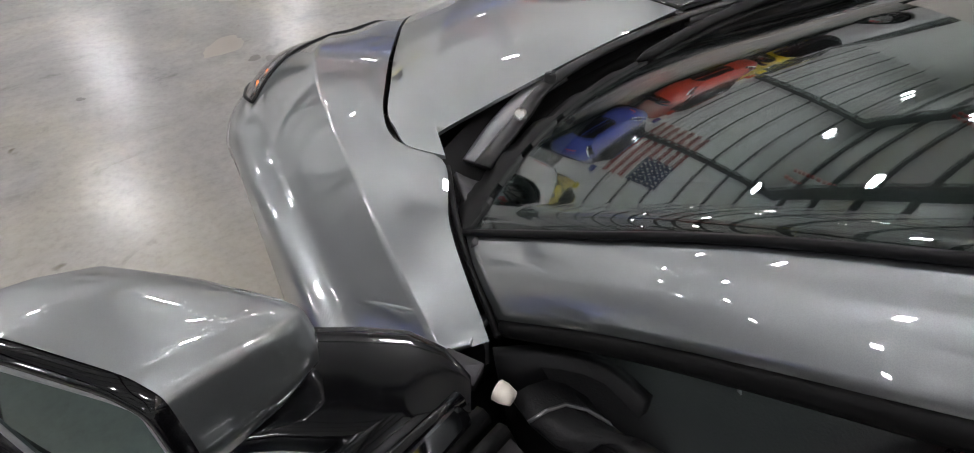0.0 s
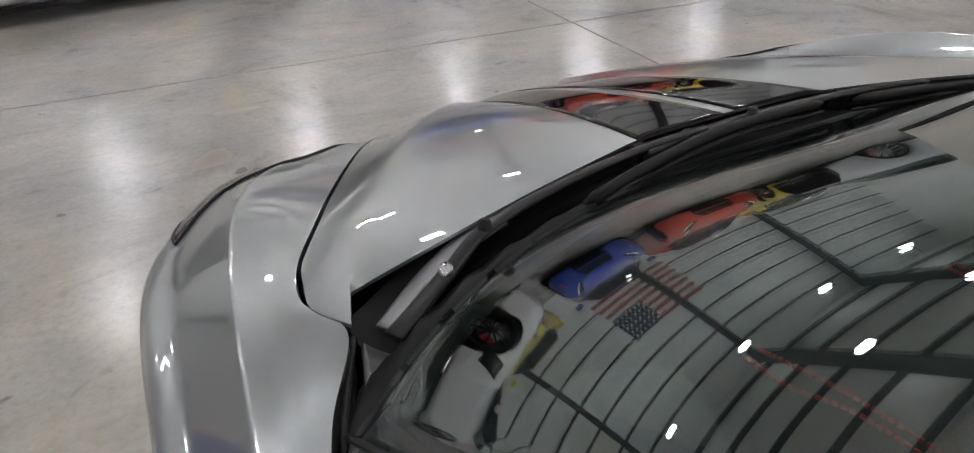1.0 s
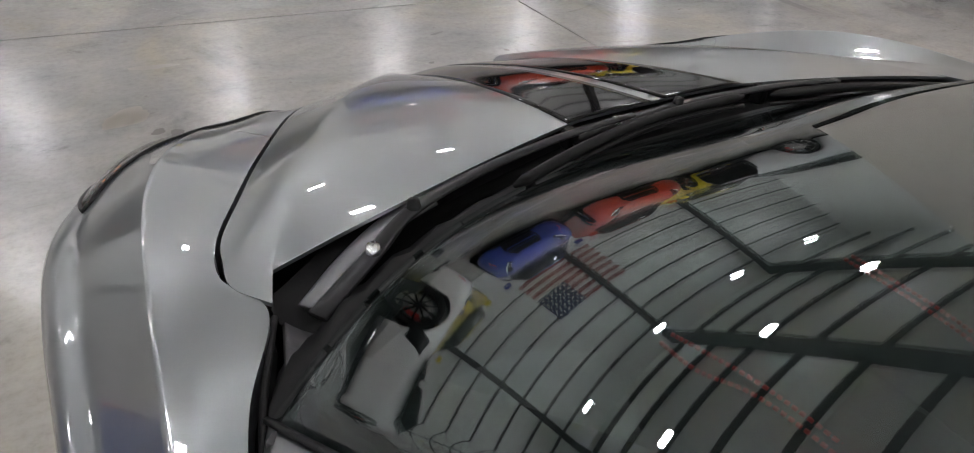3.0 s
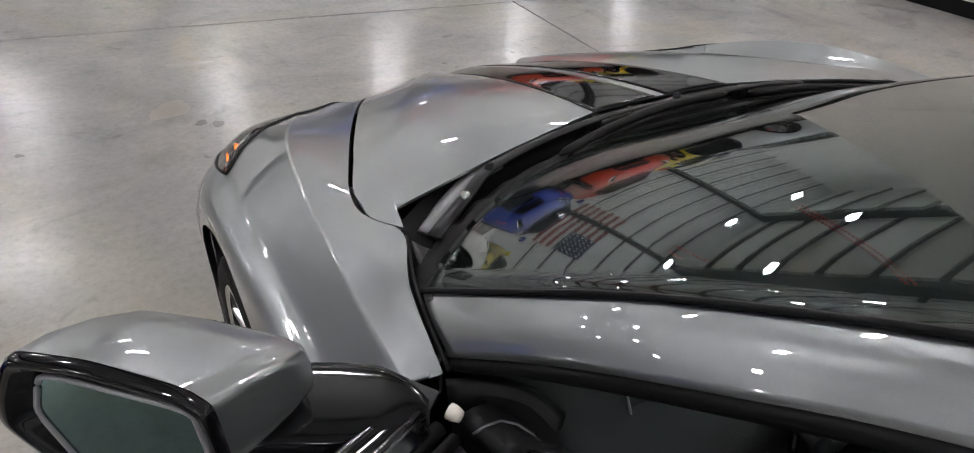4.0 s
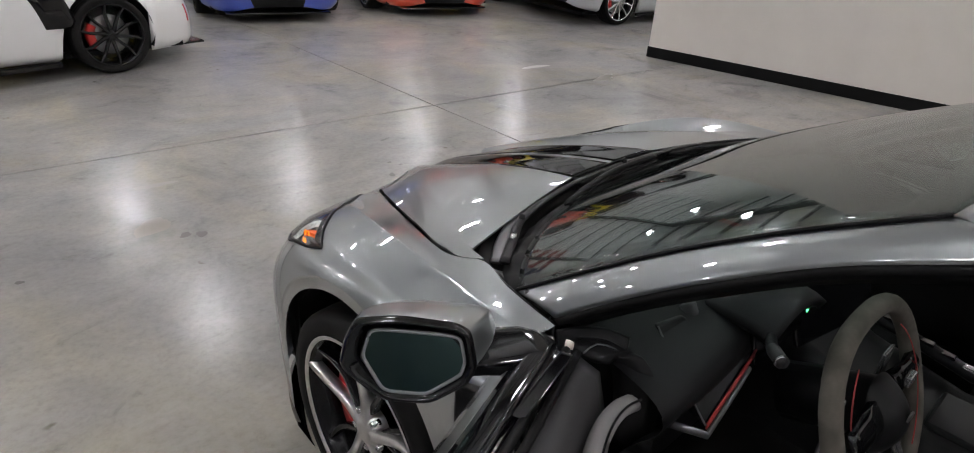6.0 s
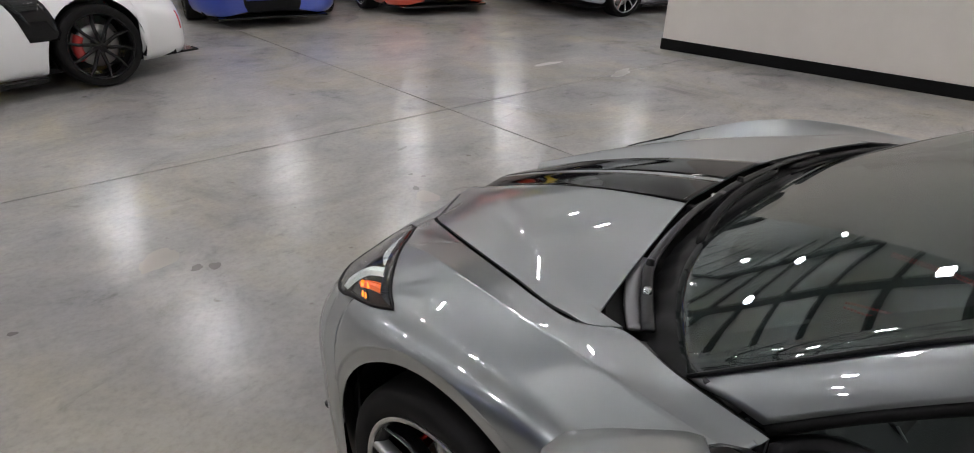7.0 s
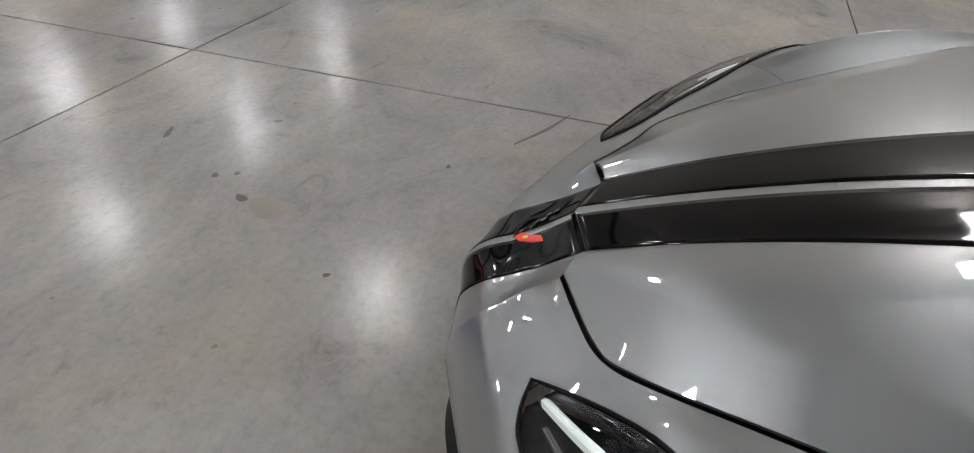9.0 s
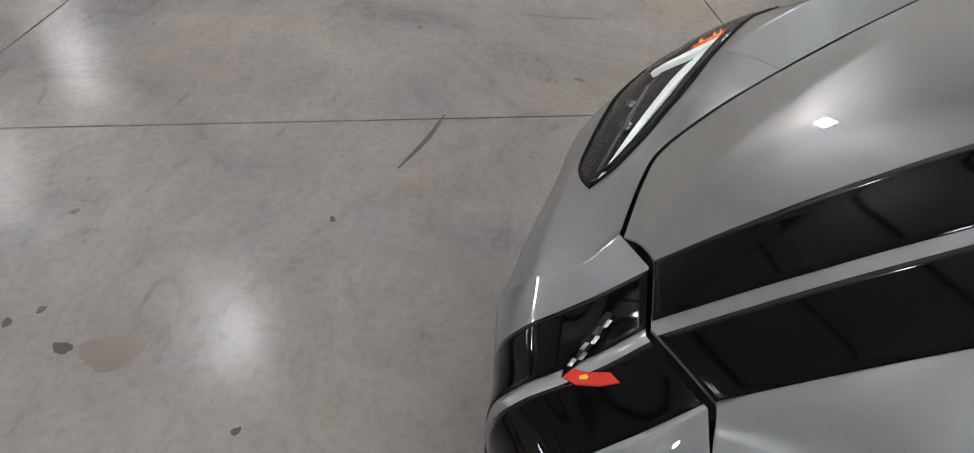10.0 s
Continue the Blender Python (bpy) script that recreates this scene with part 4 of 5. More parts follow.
# Door frames: hinge pillars, hinges and sills.
for side in (-1, 1):
    S = np.array([side, 1, 1])
    edge = NG[-1][8:]
    fr_ = np.stack([edge, edge + np.array([-.012, .012, -.004]), edge * np.array([0, 1, 1]) + np.array([.70, .03, -.01])], 1)
    part("hinge_pillar", shell(fr_ * S, .004), M_GREY, car, "grey door frame edge")
    pl = np.array([cr([(.735 - .05 * t, -.515, z), (.700, -.53, z), (.665, -.56, z), (.655, -.60, z)], 8) for t, z in ((0, .875), (.3, .75), (.6, .55), (1, .30), (1, .20))])
    part("hinge_panel", shell(pl * S, .01), M_BLACK, car, "black hinge pillar panel")
    for hz in (.72, .44):
        part("door_hinge", joined(box((.05, .07, .06), (.775 * side, -.515, hz), .006), tube([(.80 * side, -.53, hz - .05), (.80 * side, -.53, hz + .05)], .011, 10)), M_BRIGHT, car, "bare metal door hinge", smooth=False)
    sl = np.array([cr([(.655, y, .22), (.67, y, .33), (.74, y, .37), (.82, y, .36), (.93, y, .27), (.94, y, .16)], 16) for y in np.linspace(-.55, -1.80, 8)])
    part("door_sill", grid_mesh(sl * S), M_BLACK, car, "black door sill")

# Cowl tray, wipers.
COWL = []
for t in np.linspace(-1, 1, 61):
    a = abs(t)
    hx = .655 * a
    hy = float(np.interp(hx, [0, .16, .33, .47, .58, .655], [-.055, -.06, -.09, -.137, -.18, -.235]))
    gx = .690 * a
    k = int(round((t + 1) * 20))
    gp = wind[0, min(max(k, 0), 40)]
    sg = 1 if t >= 0 else -1
    COWL.append([(sg * hx, hy + .03, .838), (sg * (hx * .99), hy - .012, .828), (sg * (hx + .01 * a), hy - .05, .820 + .004 * math.sin(40 * t)), (sg * (hx * .6 + gx * .4), hy * .45 + (gp[1] + .02) * .55, .838), (sg * gx, gp[1] + .012, gp[2] - .004), (sg * gx, gp[1] - .02, gp[2] + .004)])
part("cowl", grid_mesh(np.array(COWL)), M_RUBBER, car, "black plastic cowl tray")
for side in (-1, 1):
    S = np.array([side, 1, 1])
    cor = np.array([cr([(.648 + .05 * t, -.25 - .20 * t, .846 + .022 * t), (.635 + .05 * t, -.26 - .19 * t, .838 + .03 * t), (.62 + .06 * t, -.27 - .16 * t, .835 + .04 * t), (.60 + .10 * t, -.29 - .11 * t, .850 + .03 * t)], 8) for t in np.linspace(0, 1, 8)])
    part("cowl_corner", shell(cor * S, .006, outward=(0, 0, 1)), M_LINING, car, "dark grey plastic cowl corner")
    part("cowl_seal", tube(cr([(.656, -.246, .852), (.694, -.36, .864), (.722, -.497, .874)], 16) * S, .0035, 8), M_RUBBER, car, "black fender seal")


def wiper(pts_arm, pts_blade, parent):
    wp = new("wiper")
    wp.parent = parent
    part("wiper_arm", tube(cr(pts_arm, 30), np.linspace(.012, .007, 30), 8, squash=(1.0, .4)), M_SATIN, wp)
    part("wiper_blade", tube(cr(pts_blade, 24), np.r_[.003, np.full(22, .0085), .003], 8, squash=(1.0, .8)), M_RUBBER, wp)
    part("wiper_rubber", tube(cr([(x, y - .004, z - .014) for x, y, z in pts_blade], 24), .003, 6), M_RUBBER, wp)
    a, b = pts_arm[1], pts_arm[2]
    for q in (a, b):
        bmq = lathe([(.012, .001), (.012, .007), (.0, .009)], 14, "Z")
        bmesh.ops.translate(bmq, vec=(q[0], q[1], q[2]), verts=bmq.verts)
        part("pivot_bolt", bmq, M_CHROME if q is a else M_BLACK, wp)
    return wp


wiper([(-.62, -.262, .852), (-.54, -.205, .858), (-.475, -.166, .872), (-.36, -.135, .880), (-.22, -.112, .884), (-.10, -.108, .888)], [(-.356, -.190, .884), (-.22, -.158, .892), (-.08, -.140, .897), (.09, -.142, .898)], car)
wiper([(-.20, -.10, .862), (-.12, -.098, .872), (.0, -.098, .880), (.20, -.118, .885), (.32, -.150, .888)], [(.14, -.155, .896), (.28, -.185, .897), (.42, -.235, .896), (.56, -.310, .895)], car)
# wiper linkage and washer jets in the tray
part("wiper_link", tube(cr([(-.62, -.24, .842), (-.56, -.19, .846), (-.50, -.155, .852), (-.44, -.135, .856)], 20), .011, 8, squash=(1.4, .5)), M_LINK, car, "bare metal wiper link")
for jx, jy in ((-.198, -.090), (.198, -.095)):
    part("washer_jet", box((.018, .022, .030), (jx, jy, .862), .003), M_BLACK, car, smooth=False)

# Cabin: dash, binnacle, wheel, console, seats.
DASH = []
for x in np.linspace(-.70, .70, 41):
    a = abs(x) / .7
    y0 = -.20 - .19 * a ** 2.2
    bump_ = .018 * math.exp(-((x + .37) / .13) ** 2)
    DASH.append(cr([(x, y0, .852), (x, y0 - .12, .868), (x, -.50, .862 + bump_), (x, -.62, .850 + bump_), (x, -.70, .825 + bump_), (x, -.715, .78), (x, -.66, .70), (x, -.60, .56), (x, -.56, .36)], 32))
part("dashboard", grid_mesh(np.array(DASH)), M_LEATHER, car, "black leather dashboard with red stitching")
for path in ([(-.378, -.462, .890), (-.372, -.50, .890), (-.345, -.545, .888), (-.325, -.62, .876), (-.318, -.69, .852)], [(-.362, -.459, .890), (-.352, -.485, .890), (-.330, -.540, .886), (-.310, -.62, .874), (-.303, -.69, .850)], [(-.085, -.45, .868), (-.078, -.53, .866), (-.073, -.60, .858), (-.072, -.69, .834)], [(-.072, -.45, .868), (-.065, -.53, .866), (-.060, -.60, .858), (-.059, -.69, .834)]):
    pts = cr(path, 120)
    for k in range(0, 117, 3):
        part("stitch", tube(pts[k : k + 3], .0021, 5), M_REDTHREAD, car)
spk = np.array([[(-.52 + r * math.cos(a) * 1.0, -.47 + r * math.sin(a) * .62, .874 + .012 * (1 - r / .11)) for a in np.linspace(0, 2 * math.pi, 33)] for r in np.linspace(.002, .11, 6)])
M_MESH = grained("perforated_speaker_cover", (0.035, 0.035, 0.034), 0.45, 900, 1.0, .003, spread=.3)
part("speaker_cover", grid_mesh(spk), M_MESH, car, "black perforated speaker cover")
part("instrument_hood", shell(np.array([cr([(x, -.56, .862), (x, -.64, .893 - 2.2 * (x + .32) ** 2), (x, -.72, .896 - 2.6 * (x + .32) ** 2), (x, -.755, .884 - 2.6 * (x + .32) ** 2)], 12) for x in np.linspace(-.435, -.20, 19)]), .02, outward=(0, 0, 1)), M_LEATHER, car, "black instrument hood")
part("instrument_screen", box((.20, .012, .09), (-.32, -.715, .825), .004, turn=Matrix.Rotation(radians(-15), 4, "X")), M_GLOSSBLACK, car, smooth=False)
part("centre_screen", box((.25, .014, .13), (-.10, -.74, .80), .005, turn=Matrix.Rotation(radians(-20), 4, "X") @ Matrix.Rotation(radians(-14), 4, "Z")), M_GLOSSBLACK, car, smooth=False)
# folded side panel with red-stitched edge between dash and door
fold = [(-.566, -.60, .862), (-.600, -.74, .753), (-.418, -.72, .809), (-.470, -.66, .838), (-.500, -.61, .862)]
part("side_panel", prism(fold, (.03, .045, -.02), .004), M_LEATHER, car, "black leather dash end panel", smooth=False)
for lift in (.004, -.006):
    part("panel_edge", tube([(-.596, -.743, .753 + lift), (-.50, -.733, .783 + lift), (-.416, -.724, .809 + lift)], .0022, 8), M_REDTHREAD, car, "red stitched edge")
part("panel_trim", tube([(-.640, -.700, .752), (-.596, -.748, .735), (-.500, -.738, .765), (-.440, -.730, .785)], .009, 8, squash=(.5, 1)), M_LINK, car, "silver trim strip")
part("panel_seam", tube([(-.566, -.602, .864), (-.585, -.670, .808), (-.600, -.743, .756)], .0018, 6), M_LINK, car)
part("vent_bar", tube([(-.470, -.60, .870), (-.465, -.64, .80)], .016, 12), M_LINING, car, "grey vent bar")
bmq = lathe([(.0, .001), (.0, .009), (-.003, .0115), (-.035, .012), (-.045, .009)], 24)
bmesh.ops.transform(bmq, matrix=Matrix.Translation((-.507, -.80, .876)) @ Matrix.Rotation(radians(-130), 4, "Z"), verts=bmq.verts)
part("stalk_end", bmq, M_LINING, car)
bmq = lathe([(-.004, .0105), (-.004, .0125), (-.008, .013), (-.008, .0115)], 24)
bmesh.ops.transform(bmq, matrix=Matrix.Translation((-.507, -.80, .876)) @ Matrix.Rotation(radians(-130), 4, "Z"), verts=bmq.verts)
part("stalk_ring", bmq, M_CHROME, car, "thin chrome ring")
part("control_stalk", tube([(-.498, -.79, .874), (-.46, -.76, .865), (-.40, -.735, .85)], .010, 10), M_BLACK, car)
part("green_led", box((.012, .004, .016), (-.186, -.722, .797), .001), M_GREEN, car, smooth=False)
part("led_holder", box((.022, .018, .03), (-.186, -.712, .797), .004), M_GLOSSBLACK, car, smooth=False)


def steering_wheel():
    sw = new("steering_wheel")
    sw.parent = car
    c = np.array((-.362, -.92, .787))
    ux = np.array((1.0, 0, 0))
    uz = np.array((0, .38, .925))
    nrm = np.cross(ux, uz)

    def P_(a, b, d=0.0):
        return c + ux * a + uz * b + nrm * d

    loop = []
    for a in np.linspace(0, 2 * math.pi, 49)[:-1]:
        k = 2.6
        cs, sn = math.cos(a), math.sin(a)
        r = 1 / ((abs(cs) / .180) ** k + (abs(sn) / .168) ** k) ** (1 / k)
        loop.append(P_(r * cs, r * sn))
    part("rim", tube(loop, .0175, 12, closed=True), M_SUEDE, sw, "grey-brown suede steering wheel rim")
    hub = np.array([[P_(.07 * r * math.cos(a), -.01 + .062 * r * math.sin(a), .035 * (1 - r ** 2) + .012) for a in np.linspace(0, 2 * math.pi, 33)] for r in np.linspace(.02, 1.1, 9)])
    part("hub", grid_mesh(hub), M_LEATHER, sw, "black leather hub")
    for sx in (-1, 1):
        arm_ = np.array([[P_(sx * x, .012 + h * w_, .012 + .006 * math.cos(h * 2)) for h in np.linspace(-1, 1, 6)] for x, w_ in ((.06, .030), (.10, .024), (.14, .020), (.17, .026))])
        part("spoke", shell(arm_, .014), M_GLOSSBLACK, sw, "gloss black spoke")
        low_ = np.array([[P_(sx * x + h * .010, z, .012) for h in np.linspace(-1, 1, 4)] for x, z in ((.035, -.06), (.05, -.10), (.065, -.15))])
        part("spoke", shell(low_, .012), M_BRIGHT, sw, "silver lower spoke")
        part("wheel_button", box((.034, .012, .022), P_(sx * .10, .012, .022), .003), M_BRIGHT, sw, smooth=False)
        red = [P_(sx * .155 * math.cos(t), .148 * math.sin(t), .017) for t in np.linspace(-.9, .9, 20)]
        part("stitching", tube(red, .0012, 5), M_REDTHREAD, sw, "red stitching")
    part("emblem", box((.022, .004, .012), P_(0, -.005, .050), .001), M_LINK, sw, smooth=False)
    part("column", tube([P_(0, 0, .0), P_(0, .0, -.15)], .055, 16), M_BLACK, sw, "black steering column shroud")
    for sx in (-1, 1):
        part("shift_paddle", box((.05, .008, .10), P_(sx * .115, .01, -.03), .003), M_BRIGHT, sw, smooth=False)


steering_wheel()
con = np.array([cr([(-.16, y, .45), (-.15, y, z), (-.12, y, z + .02), (.0, y, z + .012), (.14, y, z - .01), (.16, y, .45)], 20) for y, z in ((-.60, .72), (-.80, .64), (-1.0, .60), (-1.25, .60), (-1.55, .62))])
part("console", grid_mesh(con), M_LEATHER, car, "black leather centre console")
for k in range(16):
    y = -.72 - .045 * k
    z = float(np.interp(-y, [.6, .8, 1.0, 1.25, 1.55], [.76, .70, .66, .655, .66]))
    part("button", box((.022, .030, .010), (.118, y, z), .003), M_BRIGHT if k % 3 == 0 else M_GLOSSBLACK, car, smooth=False)
part("button_rail", tube([(.118, -.70, .755), (.118, -.8, .69), (.118, -1.0, .65), (.118, -1.45, .652)], .022, 8, squash=(1, .6)), M_BLACK, car, "black button rail")
part("console_pad", box((.15, .30, .02), (-.03, -1.12, .622), .008), M_LEATHER, car, smooth=False)
part("drive_selector", box((.03, .05, .015), (-.07, -.88, .645), .004), M_BRIGHT, car, smooth=False)
part("cabin_floor", box((1.36, 1.3, .03), (0, -1.15, .20), .005), M_CARPET, car, "black carpet", smooth=False)
for side in (-1, 1):
    seat = new("seat")
    seat.parent = car
    sx = .39 * side
    cu = np.array([cr([(sx + u * .25, y, .40 + .07 * abs(u) ** 3 + .03 * (y + 1.2) * 1.0) for y in np.linspace(-1.0, -1.5, 5)], 14) for u in np.linspace(-1, 1, 17)])
    part("cushion", shell(cu, .12, outward=(0, 0, 1)), M_LEATHER, seat, "black leather seat cushion")
    ins = np.array([cr([(sx + u * .15, y, .408 + .07 * abs(u * .6) ** 3 + .03 * (y + 1.2)) for y in np.linspace(-1.02, -1.45, 5)], 14) for u in np.linspace(-1, 1, 9)])
    part("cushion_insert", shell(ins, .01, outward=(0, 0, 1)), M_LEATHER, seat, "black leather seat insert")
    bk = np.array([cr([(sx + u * w_, y - .06 * abs(u) ** 2 + .12 * abs(u) ** 3, z) for w_, y, z in ((.25, -1.46, .42), (.27, -1.53, .60), (.26, -1.60, .80), (.20, -1.66, .98), (.12, -1.69, 1.10), (.09, -1.70, 1.16))], 22) for u in np.linspace(-1, 1, 17)])
    part("backrest", shell(bk, .09, outward=(0, 1, 0)), M_LEATHER, seat, "black leather backrest")
    bi = np.array([cr([(sx + u * w_, y + .012 - .06 * abs(u * .6) ** 2, z) for w_, y, z in ((.14, -1.47, .46), (.15, -1.53, .60), (.13, -1.60, .80), (.08, -1.65, .95))], 16) for u in np.linspace(-1, 1, 9)])
    part("backrest_insert", shell(bi, .01, outward=(0, 1, 0)), M_LEATHER, seat, "black leather backrest insert")
part("jamb_tab", prism([(-.788, -.494, .868), (-.762, -.486, .872), (-.742, -.514, .872), (-.757, -.524, .864)], (0, 0, -.010), .002), M_LINING, car, "grey plastic tab in the door frame", smooth=False)
endp = np.array([cr([(-.715 + dx, -.550 + dy, .866), (-.685 + dx, -.553 + dy, .872), (-.660 + dx, -.580 + dy, .860), (-.652 + dx, -.610 + dy, .80), (-.652 + dx, -.62 + dy, .68)], 14) for dx, dy in ((-.022, .004), (-.02, -.02), (-.012, -.045), (.002, -.060))])
part("dash_end", shell(endp, .012), M_LEATHER, car, "black dash end cover")
part("dash_end_seam", tube(endp[1][:10] + np.array([-.002, -.003, .004]), .0016, 5), M_LINK, car)
bmq = lathe([(.008, .001), (.008, .006), (.0, .0085), (-.006, .0085)], 20)
bmesh.ops.transform(bmq, matrix=Matrix.Translation((-.742, -.545, .872)) @ Matrix.Rotation(radians(-60), 4, "Z"), verts=bmq.verts)
part("bolt_cap", bmq, M_BOLT, car, "white bolt cap in the door gap")


# ---- other cars in the row ----
def side_arches(g, centres, rad):
    g = g.copy()
    m = g.shape[1]
    for i in range(len(g)):
        p = g[i]
        for cy in centres:
            d = np.hypot(p[:, 1] - cy, p[:, 2] - .335) - rad
            hit = [k for k in range(m // 3, m - 1) if d[k] > 0 >= d[k + 1]]
            if hit:
                k = hit[0]
                f = d[k] / (d[k] - d[k + 1])
                q = np.vstack([p[: k + 1], p[k] * (1 - f) + p[k + 1] * f])
                s_ = np.r_[0, np.cumsum(np.linalg.norm(np.diff(q, axis=0), axis=1))]
                t = np.linspace(0, s_[-1], m)
                g[i] = np.stack([np.interp(t, s_, q[:, c]) for c in range(3)], 1)
    return g


def far_car(paint, m, label, face=M_MACHINED, tail=False):
    ob = thing("parked_car", label, "car", "parked cars", at=m)
    st = []
    for y, hw, zb, zs, zt in ((2.26, .34, .20, .44, .52), (2.20, .60, .15, .47, .58), (2.05, .79, .14, .53, .65), (1.80, .89, .14, .62, .74), (1.45, .93, .14, .72, .80), (1.1, .935, .14, .74, .84), (.7, .925, .15, .74, .87), (.2, .915, .15, .78, .91), (-.5, .93, .15, .82, .94), (-1.0, .96, .15, .86, .96), (-1.4, .975, .16, .88, .97), (-1.8, .96, .20, .87, .97), (-2.1, .88, .26, .82, .96), (-2.22, .74, .32, .74, .93)):
        half = [(0, y, zt), (hw * .45, y, zt - .004), (hw * .72, y, zt - .012 + .02 * (abs(y) > 1)), (hw * .90, y, zs + .03), (hw * .985, y, zs - .07), (hw, y, (zs + zb) / 2), (hw * .975, y, zb + .06), (hw * .90, y, zb)]
        st.append(cr(half, 34))
    lines = np.array(st)
    g = np.stack([cr(lines[:, k], 110) for k in range(34)], 1)
    cut = side_arches(g, (1.33, -1.38), .375)
    part("body", grid_mesh(np.concatenate([mirrored(cut)[:, :0:-1], cut], 1)), paint, ob)
    for row, nm in ((g[0], "grille"), (g[-1], "tail_panel")):
        loop = np.vstack([mirrored(row)[::-1], row[1:]])
        bmf = bmesh.new()
        bmf.faces.new([bmf.verts.new(p) for p in loop])
        part(nm, bmf, M_BLACK if (nm == "grille" or tail) else paint, ob, "black panel", smooth=False)
    ctr = g[0].mean(0)
    part("grille_bar", box((.62, .03, .025), (0, 2.265, .335), .008), paint, ob, smooth=False)
    part("splitter", box((1.30, .34, .022), (0, 2.12, .125), .008), M_GLOSSBLACK, ob, "black splitter", smooth=False)
    for sx in (-1, 1):
        S = np.array([sx, 1, 1])
        hl = np.array([[at_uv(g, u, v) + np.array([.004, .004, .006]) for v in np.linspace(.34 + .03 * (1 - k), .47 - .02 * k, 6)] for k, u in zip(np.linspace(0, 1, 12), np.linspace(.055, .17, 12))])
        part("headlamp", shell(hl * S, .004, outward=(sx, 1, 1)), M_GLOSSBLACK, ob, "dark headlamp")
        dr = np.array([[at_uv(g, u, v) + np.array([.007, .007, .009]) for v in np.linspace(.44, .455, 2)] for u in np.linspace(.065, .16, 8)])
        part("light_strip", shell(dr * S, .003, outward=(sx, 1, 1)), M_DRL, ob)
        vent = np.array([[at_uv(g, u + .02 * (1 - v2), v) + np.array([.005, 0, 0]) for v2, v in zip(np.linspace(0, 1, 6), np.linspace(.56, .78, 6))] for u in np.linspace(.335, .385, 5)])
        part("side_vent", shell(vent * S, .004, outward=(sx, 0, 0)), M_GLOSSBLACK, ob, "black side vent")
        mk = np.array([[at_uv(g, u, v) + np.array([.004, .002, 0]) for v in np.linspace(.60, .76, 4)] for u in np.linspace(.098, .106, 3)])
        part("side_marker", shell(mk * S, .003, outward=(sx, 0, 0)), M_CALIPER, ob, "red side marker")
        part("corner_intake", box((.16, .05, .12), (sx * .62, 2.135, .30), .015, turn=Matrix.Rotation(radians(-32 * sx), 4, "Z")), M_BLACK, ob, smooth=False)
        for cy in (1.33, -1.38):
            ar = np.array([[(x * sx, cy + .375 * math.cos(a), .335 + .375 * math.sin(a)) for x in (.90, .55)] for a in np.linspace(-.4, math.pi + .4, 30)])
            part("arch_liner", grid_mesh(ar), M_BLACK, ob)
        part("door_mirror", box((.20, .10, .12), (sx * .98, .42, .99), .035, seg=3), paint, ob)
        part("skirt", box((.03, 1.9, .05), (sx * .90, -.05, .13), .01), M_GLOSSBLACK, ob, smooth=False)
        for k in (0, 1):
            tip = lathe([(-.06, .045), (.03, .045), (.035, .040), (-.02, .036)], 20)
            bmesh.ops.transform(tip, matrix=Matrix.Translation((sx * (.06 + .11 * k), -2.24, .34)) @ Matrix.Rotation(radians(-90), 4, "Z"), verts=tip.verts)
            part("exhaust_tip", tip, M_CHROME, ob)
    gl = []
    for y, hw, z0, z1 in ((.78, .62, .85, .885), (.35, .68, .89, 1.06), (-.05, .66, .92, 1.195), (-.45, .62, .94, 1.235), (-.95, .59, .95, 1.205), (-1.45, .54, .96, 1.10), (-1.95, .48, .955, .975)):
        gl.append(cr([(0, y, z1), (hw * .6, y, z1 - .008), (hw * .88, y, z1 - .05), (hw * 1.02, y, (z0 + z1) / 2), (hw * 1.22, y, z0)], 18))
    gl = np.array(gl)
    gg = np.stack([cr(gl[:, k], 46) for k in range(18)], 1)
    part("cabin_glass", grid_mesh(np.concatenate([mirrored(gg)[:, :0:-1], gg], 1)), M_GLOSSBLACK, ob, "dark cabin glass")
    roof = gg[14:32, :9] + np.array([0, 0, .004])
    part("roof", grid_mesh(np.concatenate([mirrored(roof)[:, :0:-1], roof], 1)), paint if not tail else M_GLOSSBLACK, ob)
    part("floor_pan", box((1.6, 4.0, .05), (0, 0, .17), .01), M_BLACK, ob, smooth=False)
    for sx, sy in ((-1, 1.33), (1, 1.33), (-1, -1.38), (1, -1.38)):
        wheel(pose(sx * .82, sy, WHEEL_R, 0, 0, 180 if sx < 0 else 0), ob, face=face, plain=True, spokes=10)
    return ob


P_WHITE = car_paint("white_paint", (0.80, 0.80, 0.79), 0, 0.4)
P_BLUE = car_paint("blue_paint", (0.010, 0.045, 0.36), 0.2, 0.35)
P_NAVY = car_paint("dark_blue_paint", (0.010, 0.035, 0.24), 0.2, 0.35)
P_RED = car_paint("orange_red_paint", (0.55, 0.045, 0.010), 0.05, 0.35)
P_YELLOW = car_paint("yellow_paint", (0.78, 0.62, 0.01), 0, 0.35)
P_SILVER = car_paint("silver_paint", (0.55, 0.57, 0.59), 0.5, 0.35)
far_car(P_WHITE, pose(-1.53, 5.95, 0, 0, 0, -81), "white sports coupe with black wheels parked in the hall", M_RIMBLACK)
far_car(P_BLUE, pose(2.83, 9.10, 0, 0, 0, 165), "bright blue sports coupe parked in the row", M_RIMBLACK)
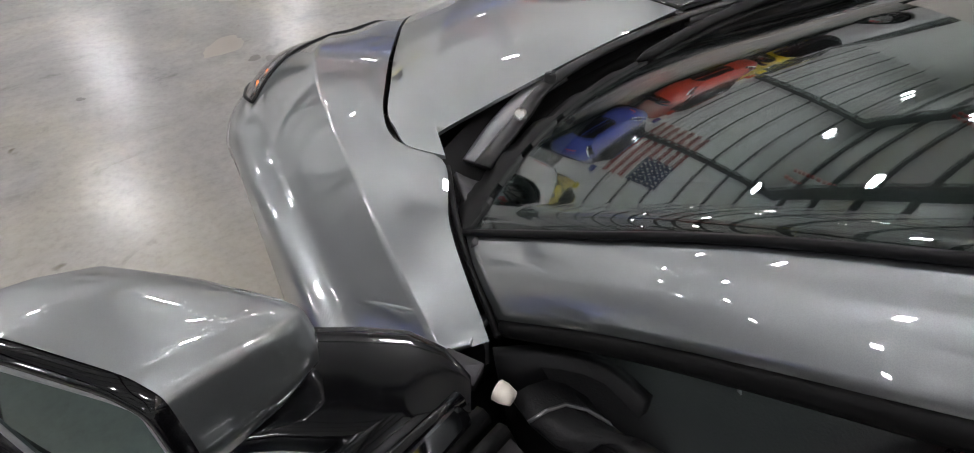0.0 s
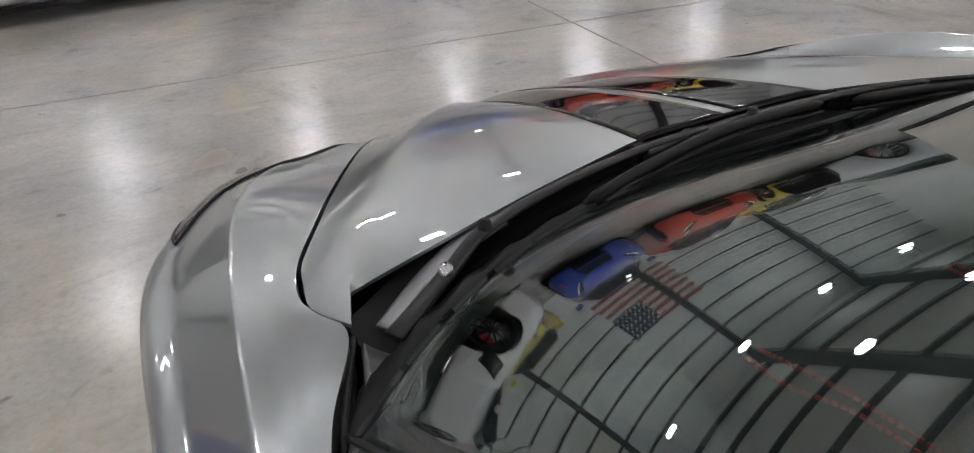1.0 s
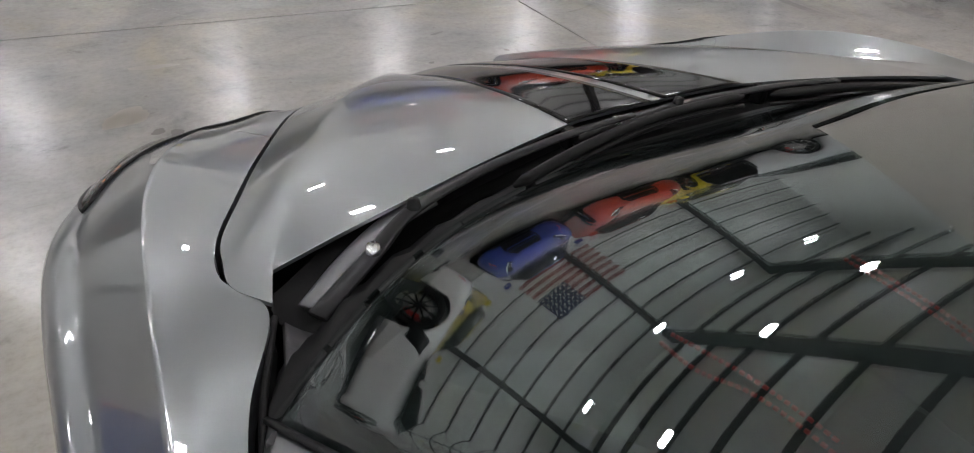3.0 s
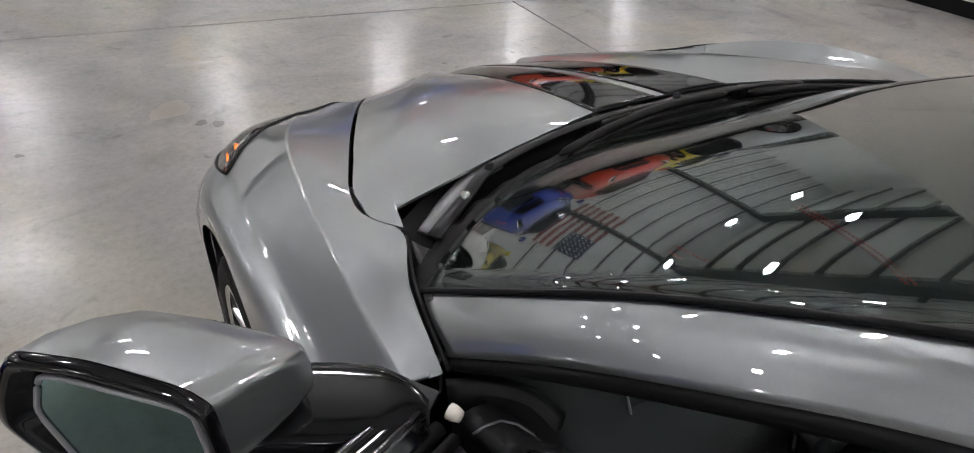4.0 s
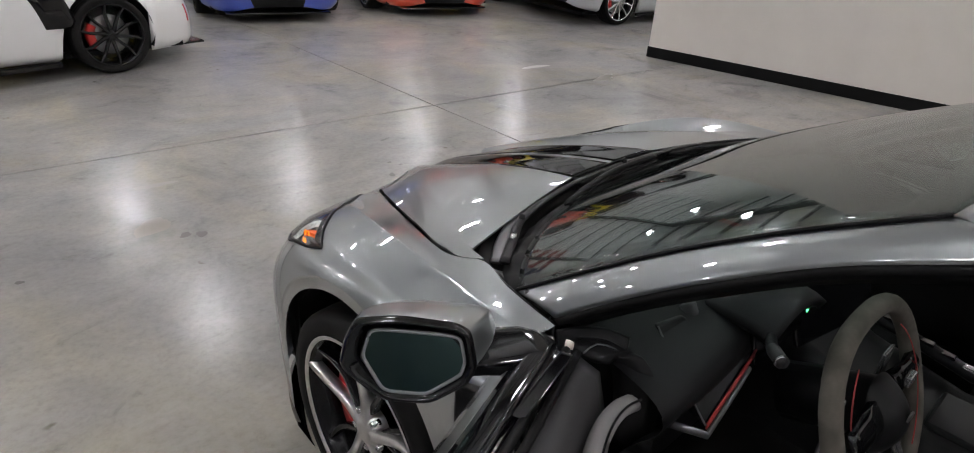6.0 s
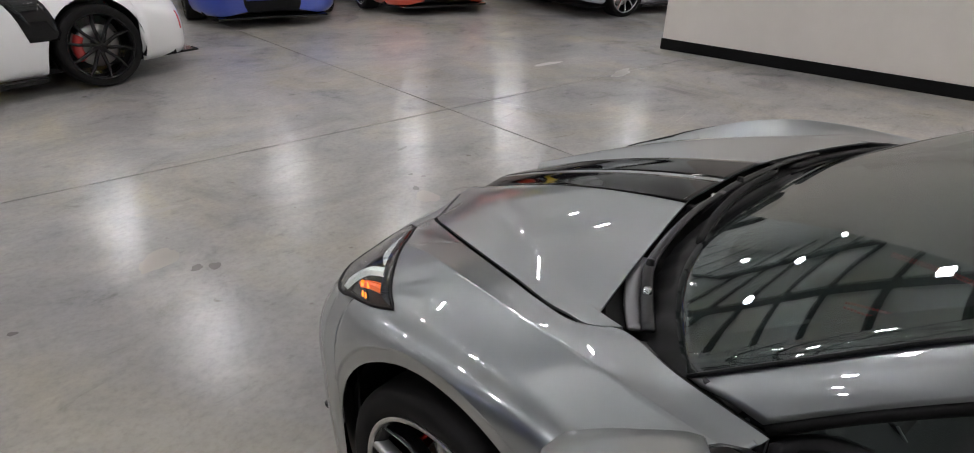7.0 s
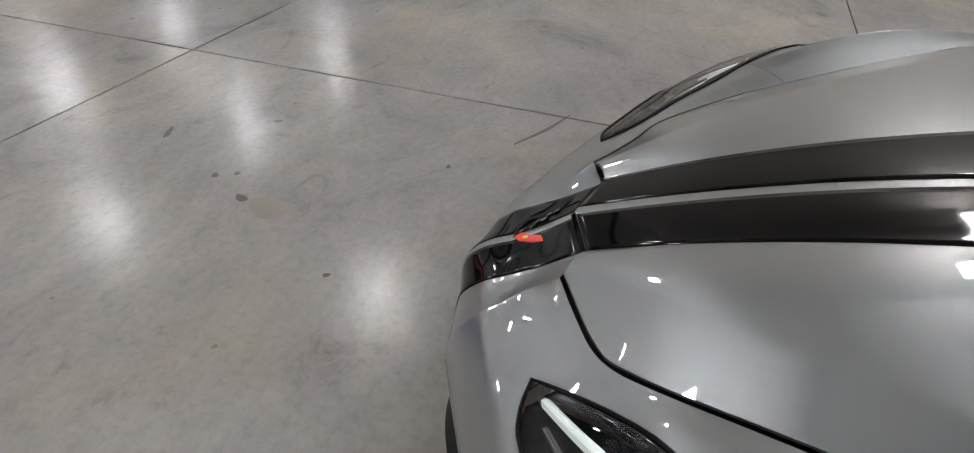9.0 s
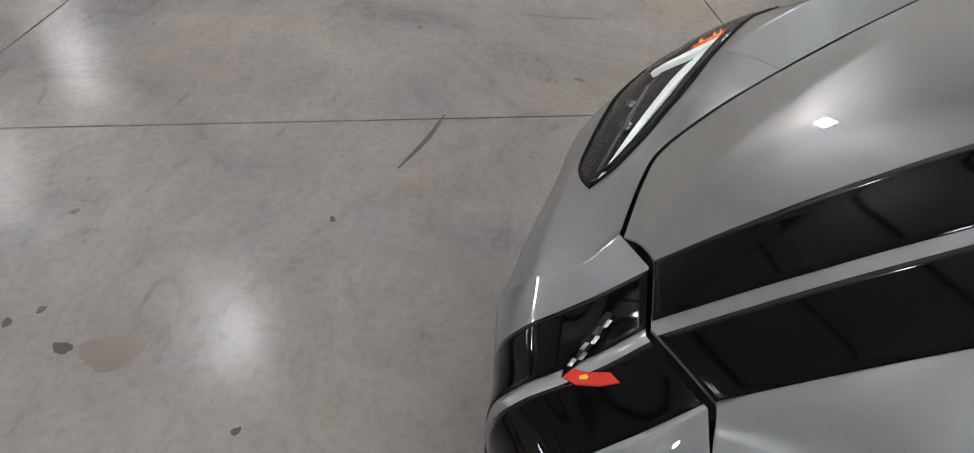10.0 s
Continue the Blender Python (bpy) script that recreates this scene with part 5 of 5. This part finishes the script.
far_car(P_RED, pose(5.15, 8.62, 0, 0, 0, 165), "orange-red sports coupe with bright wheels in the row", M_CHROME)
far_car(P_YELLOW, pose(7.7, 8.5, 0, 0, 0, 164), "yellow sports coupe parked in the row", M_CHROME)
far_car(P_YELLOW, pose(0.5, 10.6, 0, 0, 0, 164), "yellow sports coupe behind a white coupe", M_RIMBLACK)
far_car(P_SILVER, pose(8.05, 5.52, 0, 0, 0, -98), "silver sports coupe with a black tail and roof", M_CHROME, tail=True)
far_car(P_NAVY, pose(-4.7, 0.9, 0, 0, 0, -98), "dark blue sports coupe parked beside the grey car", M_MACHINED)

# ---- marks on the floor ----
def blot(cx, cy, rx, ry, turn, seed, mat, nm, label):
    rng = random.Random(seed)
    c, s_ = math.cos(turn), math.sin(turn)
    ph = [rng.uniform(0, 6.28) for _ in range(4)]
    pts = []
    for k in range(40):
        a = 2 * math.pi * k / 40
        r = 1 + .16 * math.sin(2 * a + ph[0]) + .10 * math.sin(3 * a + ph[1]) + .06 * math.sin(5 * a + ph[2]) + .04 * math.sin(9 * a + ph[3])
        x, y = rx * r * math.cos(a), ry * r * math.sin(a)
        pts.append((cx + c * x - s_ * y, cy + s_ * x + c * y, 0.0008))
    bmb = bmesh.new()
    bmb.faces.new([bmb.verts.new(p) for p in pts])
    return tagged(part(nm, bmb, mat, None, smooth=False), label, "stain", group="floor stains", kind="structure")


for k, (x, y, rx, ry, tr) in enumerate(((-.765, 2.06, .115, .065, .5), (.56, 1.81, .055, .085, .3), (3.76, 2.82, .20, .06, .2), (3.48, 3.52, .16, .05, -.1), (-.60, 2.57, .10, .03, -.1))):
    blot(x, y, rx, ry, tr, k, M_STAIN, "floor_stain", "dried stain on the concrete floor")
for k, (x, y, rx, ry, tr) in enumerate(((-.665, 1.885, .030, .022, .3), (-.60, 1.85, .026, .030, 1.0), (.58, 1.94, .028, .018, .8), (.68, 2.12, .018, .012, 0), (.72, 2.05, .016, .010, 0), (2.565, 1.0, .022, .016, .4), (1.95, .30, .03, .012, .9), (.30, 1.45, .012, .010, 0), (1.05, 1.30, .014, .010, 0), (-1.345, 1.86, .018, .014, 0), (.9, 2.5, .05, .012, .4), (-1.5, 3.2, .06, .02, .2))):
    blot(x, y, rx, ry, tr, 20 + k, M_SKID, "floor_mark", "dark scuff mark on the concrete floor")


def strip(path, wid, mat, nm, label):
    p = cr(path, 16)
    rows = []
    for k in range(16):
        t = p[min(k + 1, 15)] - p[max(k - 1, 0)]
        s_ = np.array([-t[1], t[0], 0]) / (np.linalg.norm(t) + 1e-9)
        w_ = wid * (.35 + .65 * math.sin(math.pi * (k + .5) / 16))
        rows.append([p[k] - s_ * w_, p[k] + s_ * w_])
    return tagged(part(nm, grid_mesh(np.array(rows)), mat, None, smooth=False), label, "floor mark", group="floor stains", kind="structure")


Z0 = .0009
strip([(1.69, .91, Z0), (1.51, .985, Z0), (1.32, 1.094, Z0)], .010, M_SKID, "tyre_mark", "dark tyre mark on the concrete floor")
strip([(2.62, .07, Z0), (2.66, .30, Z0), (2.71, .45, Z0)], .012, M_SKID, "tyre_mark", "dark tyre mark on the concrete floor")
for path in ([(-.6, 3.6, Z0), (.2, 2.6, Z0), (.9, 1.9, Z0), (1.5, 1.6, Z0)], [(2.0, 3.6, Z0), (2.3, 2.4, Z0), (3.1, 1.2, Z0)], [(1.7, 1.9, Z0), (2.4, 1.6, Z0), (3.3, 1.75, Z0)]):
    strip(path, .0014, M_STAIN, "floor_crack", "hairline crack in the concrete floor")
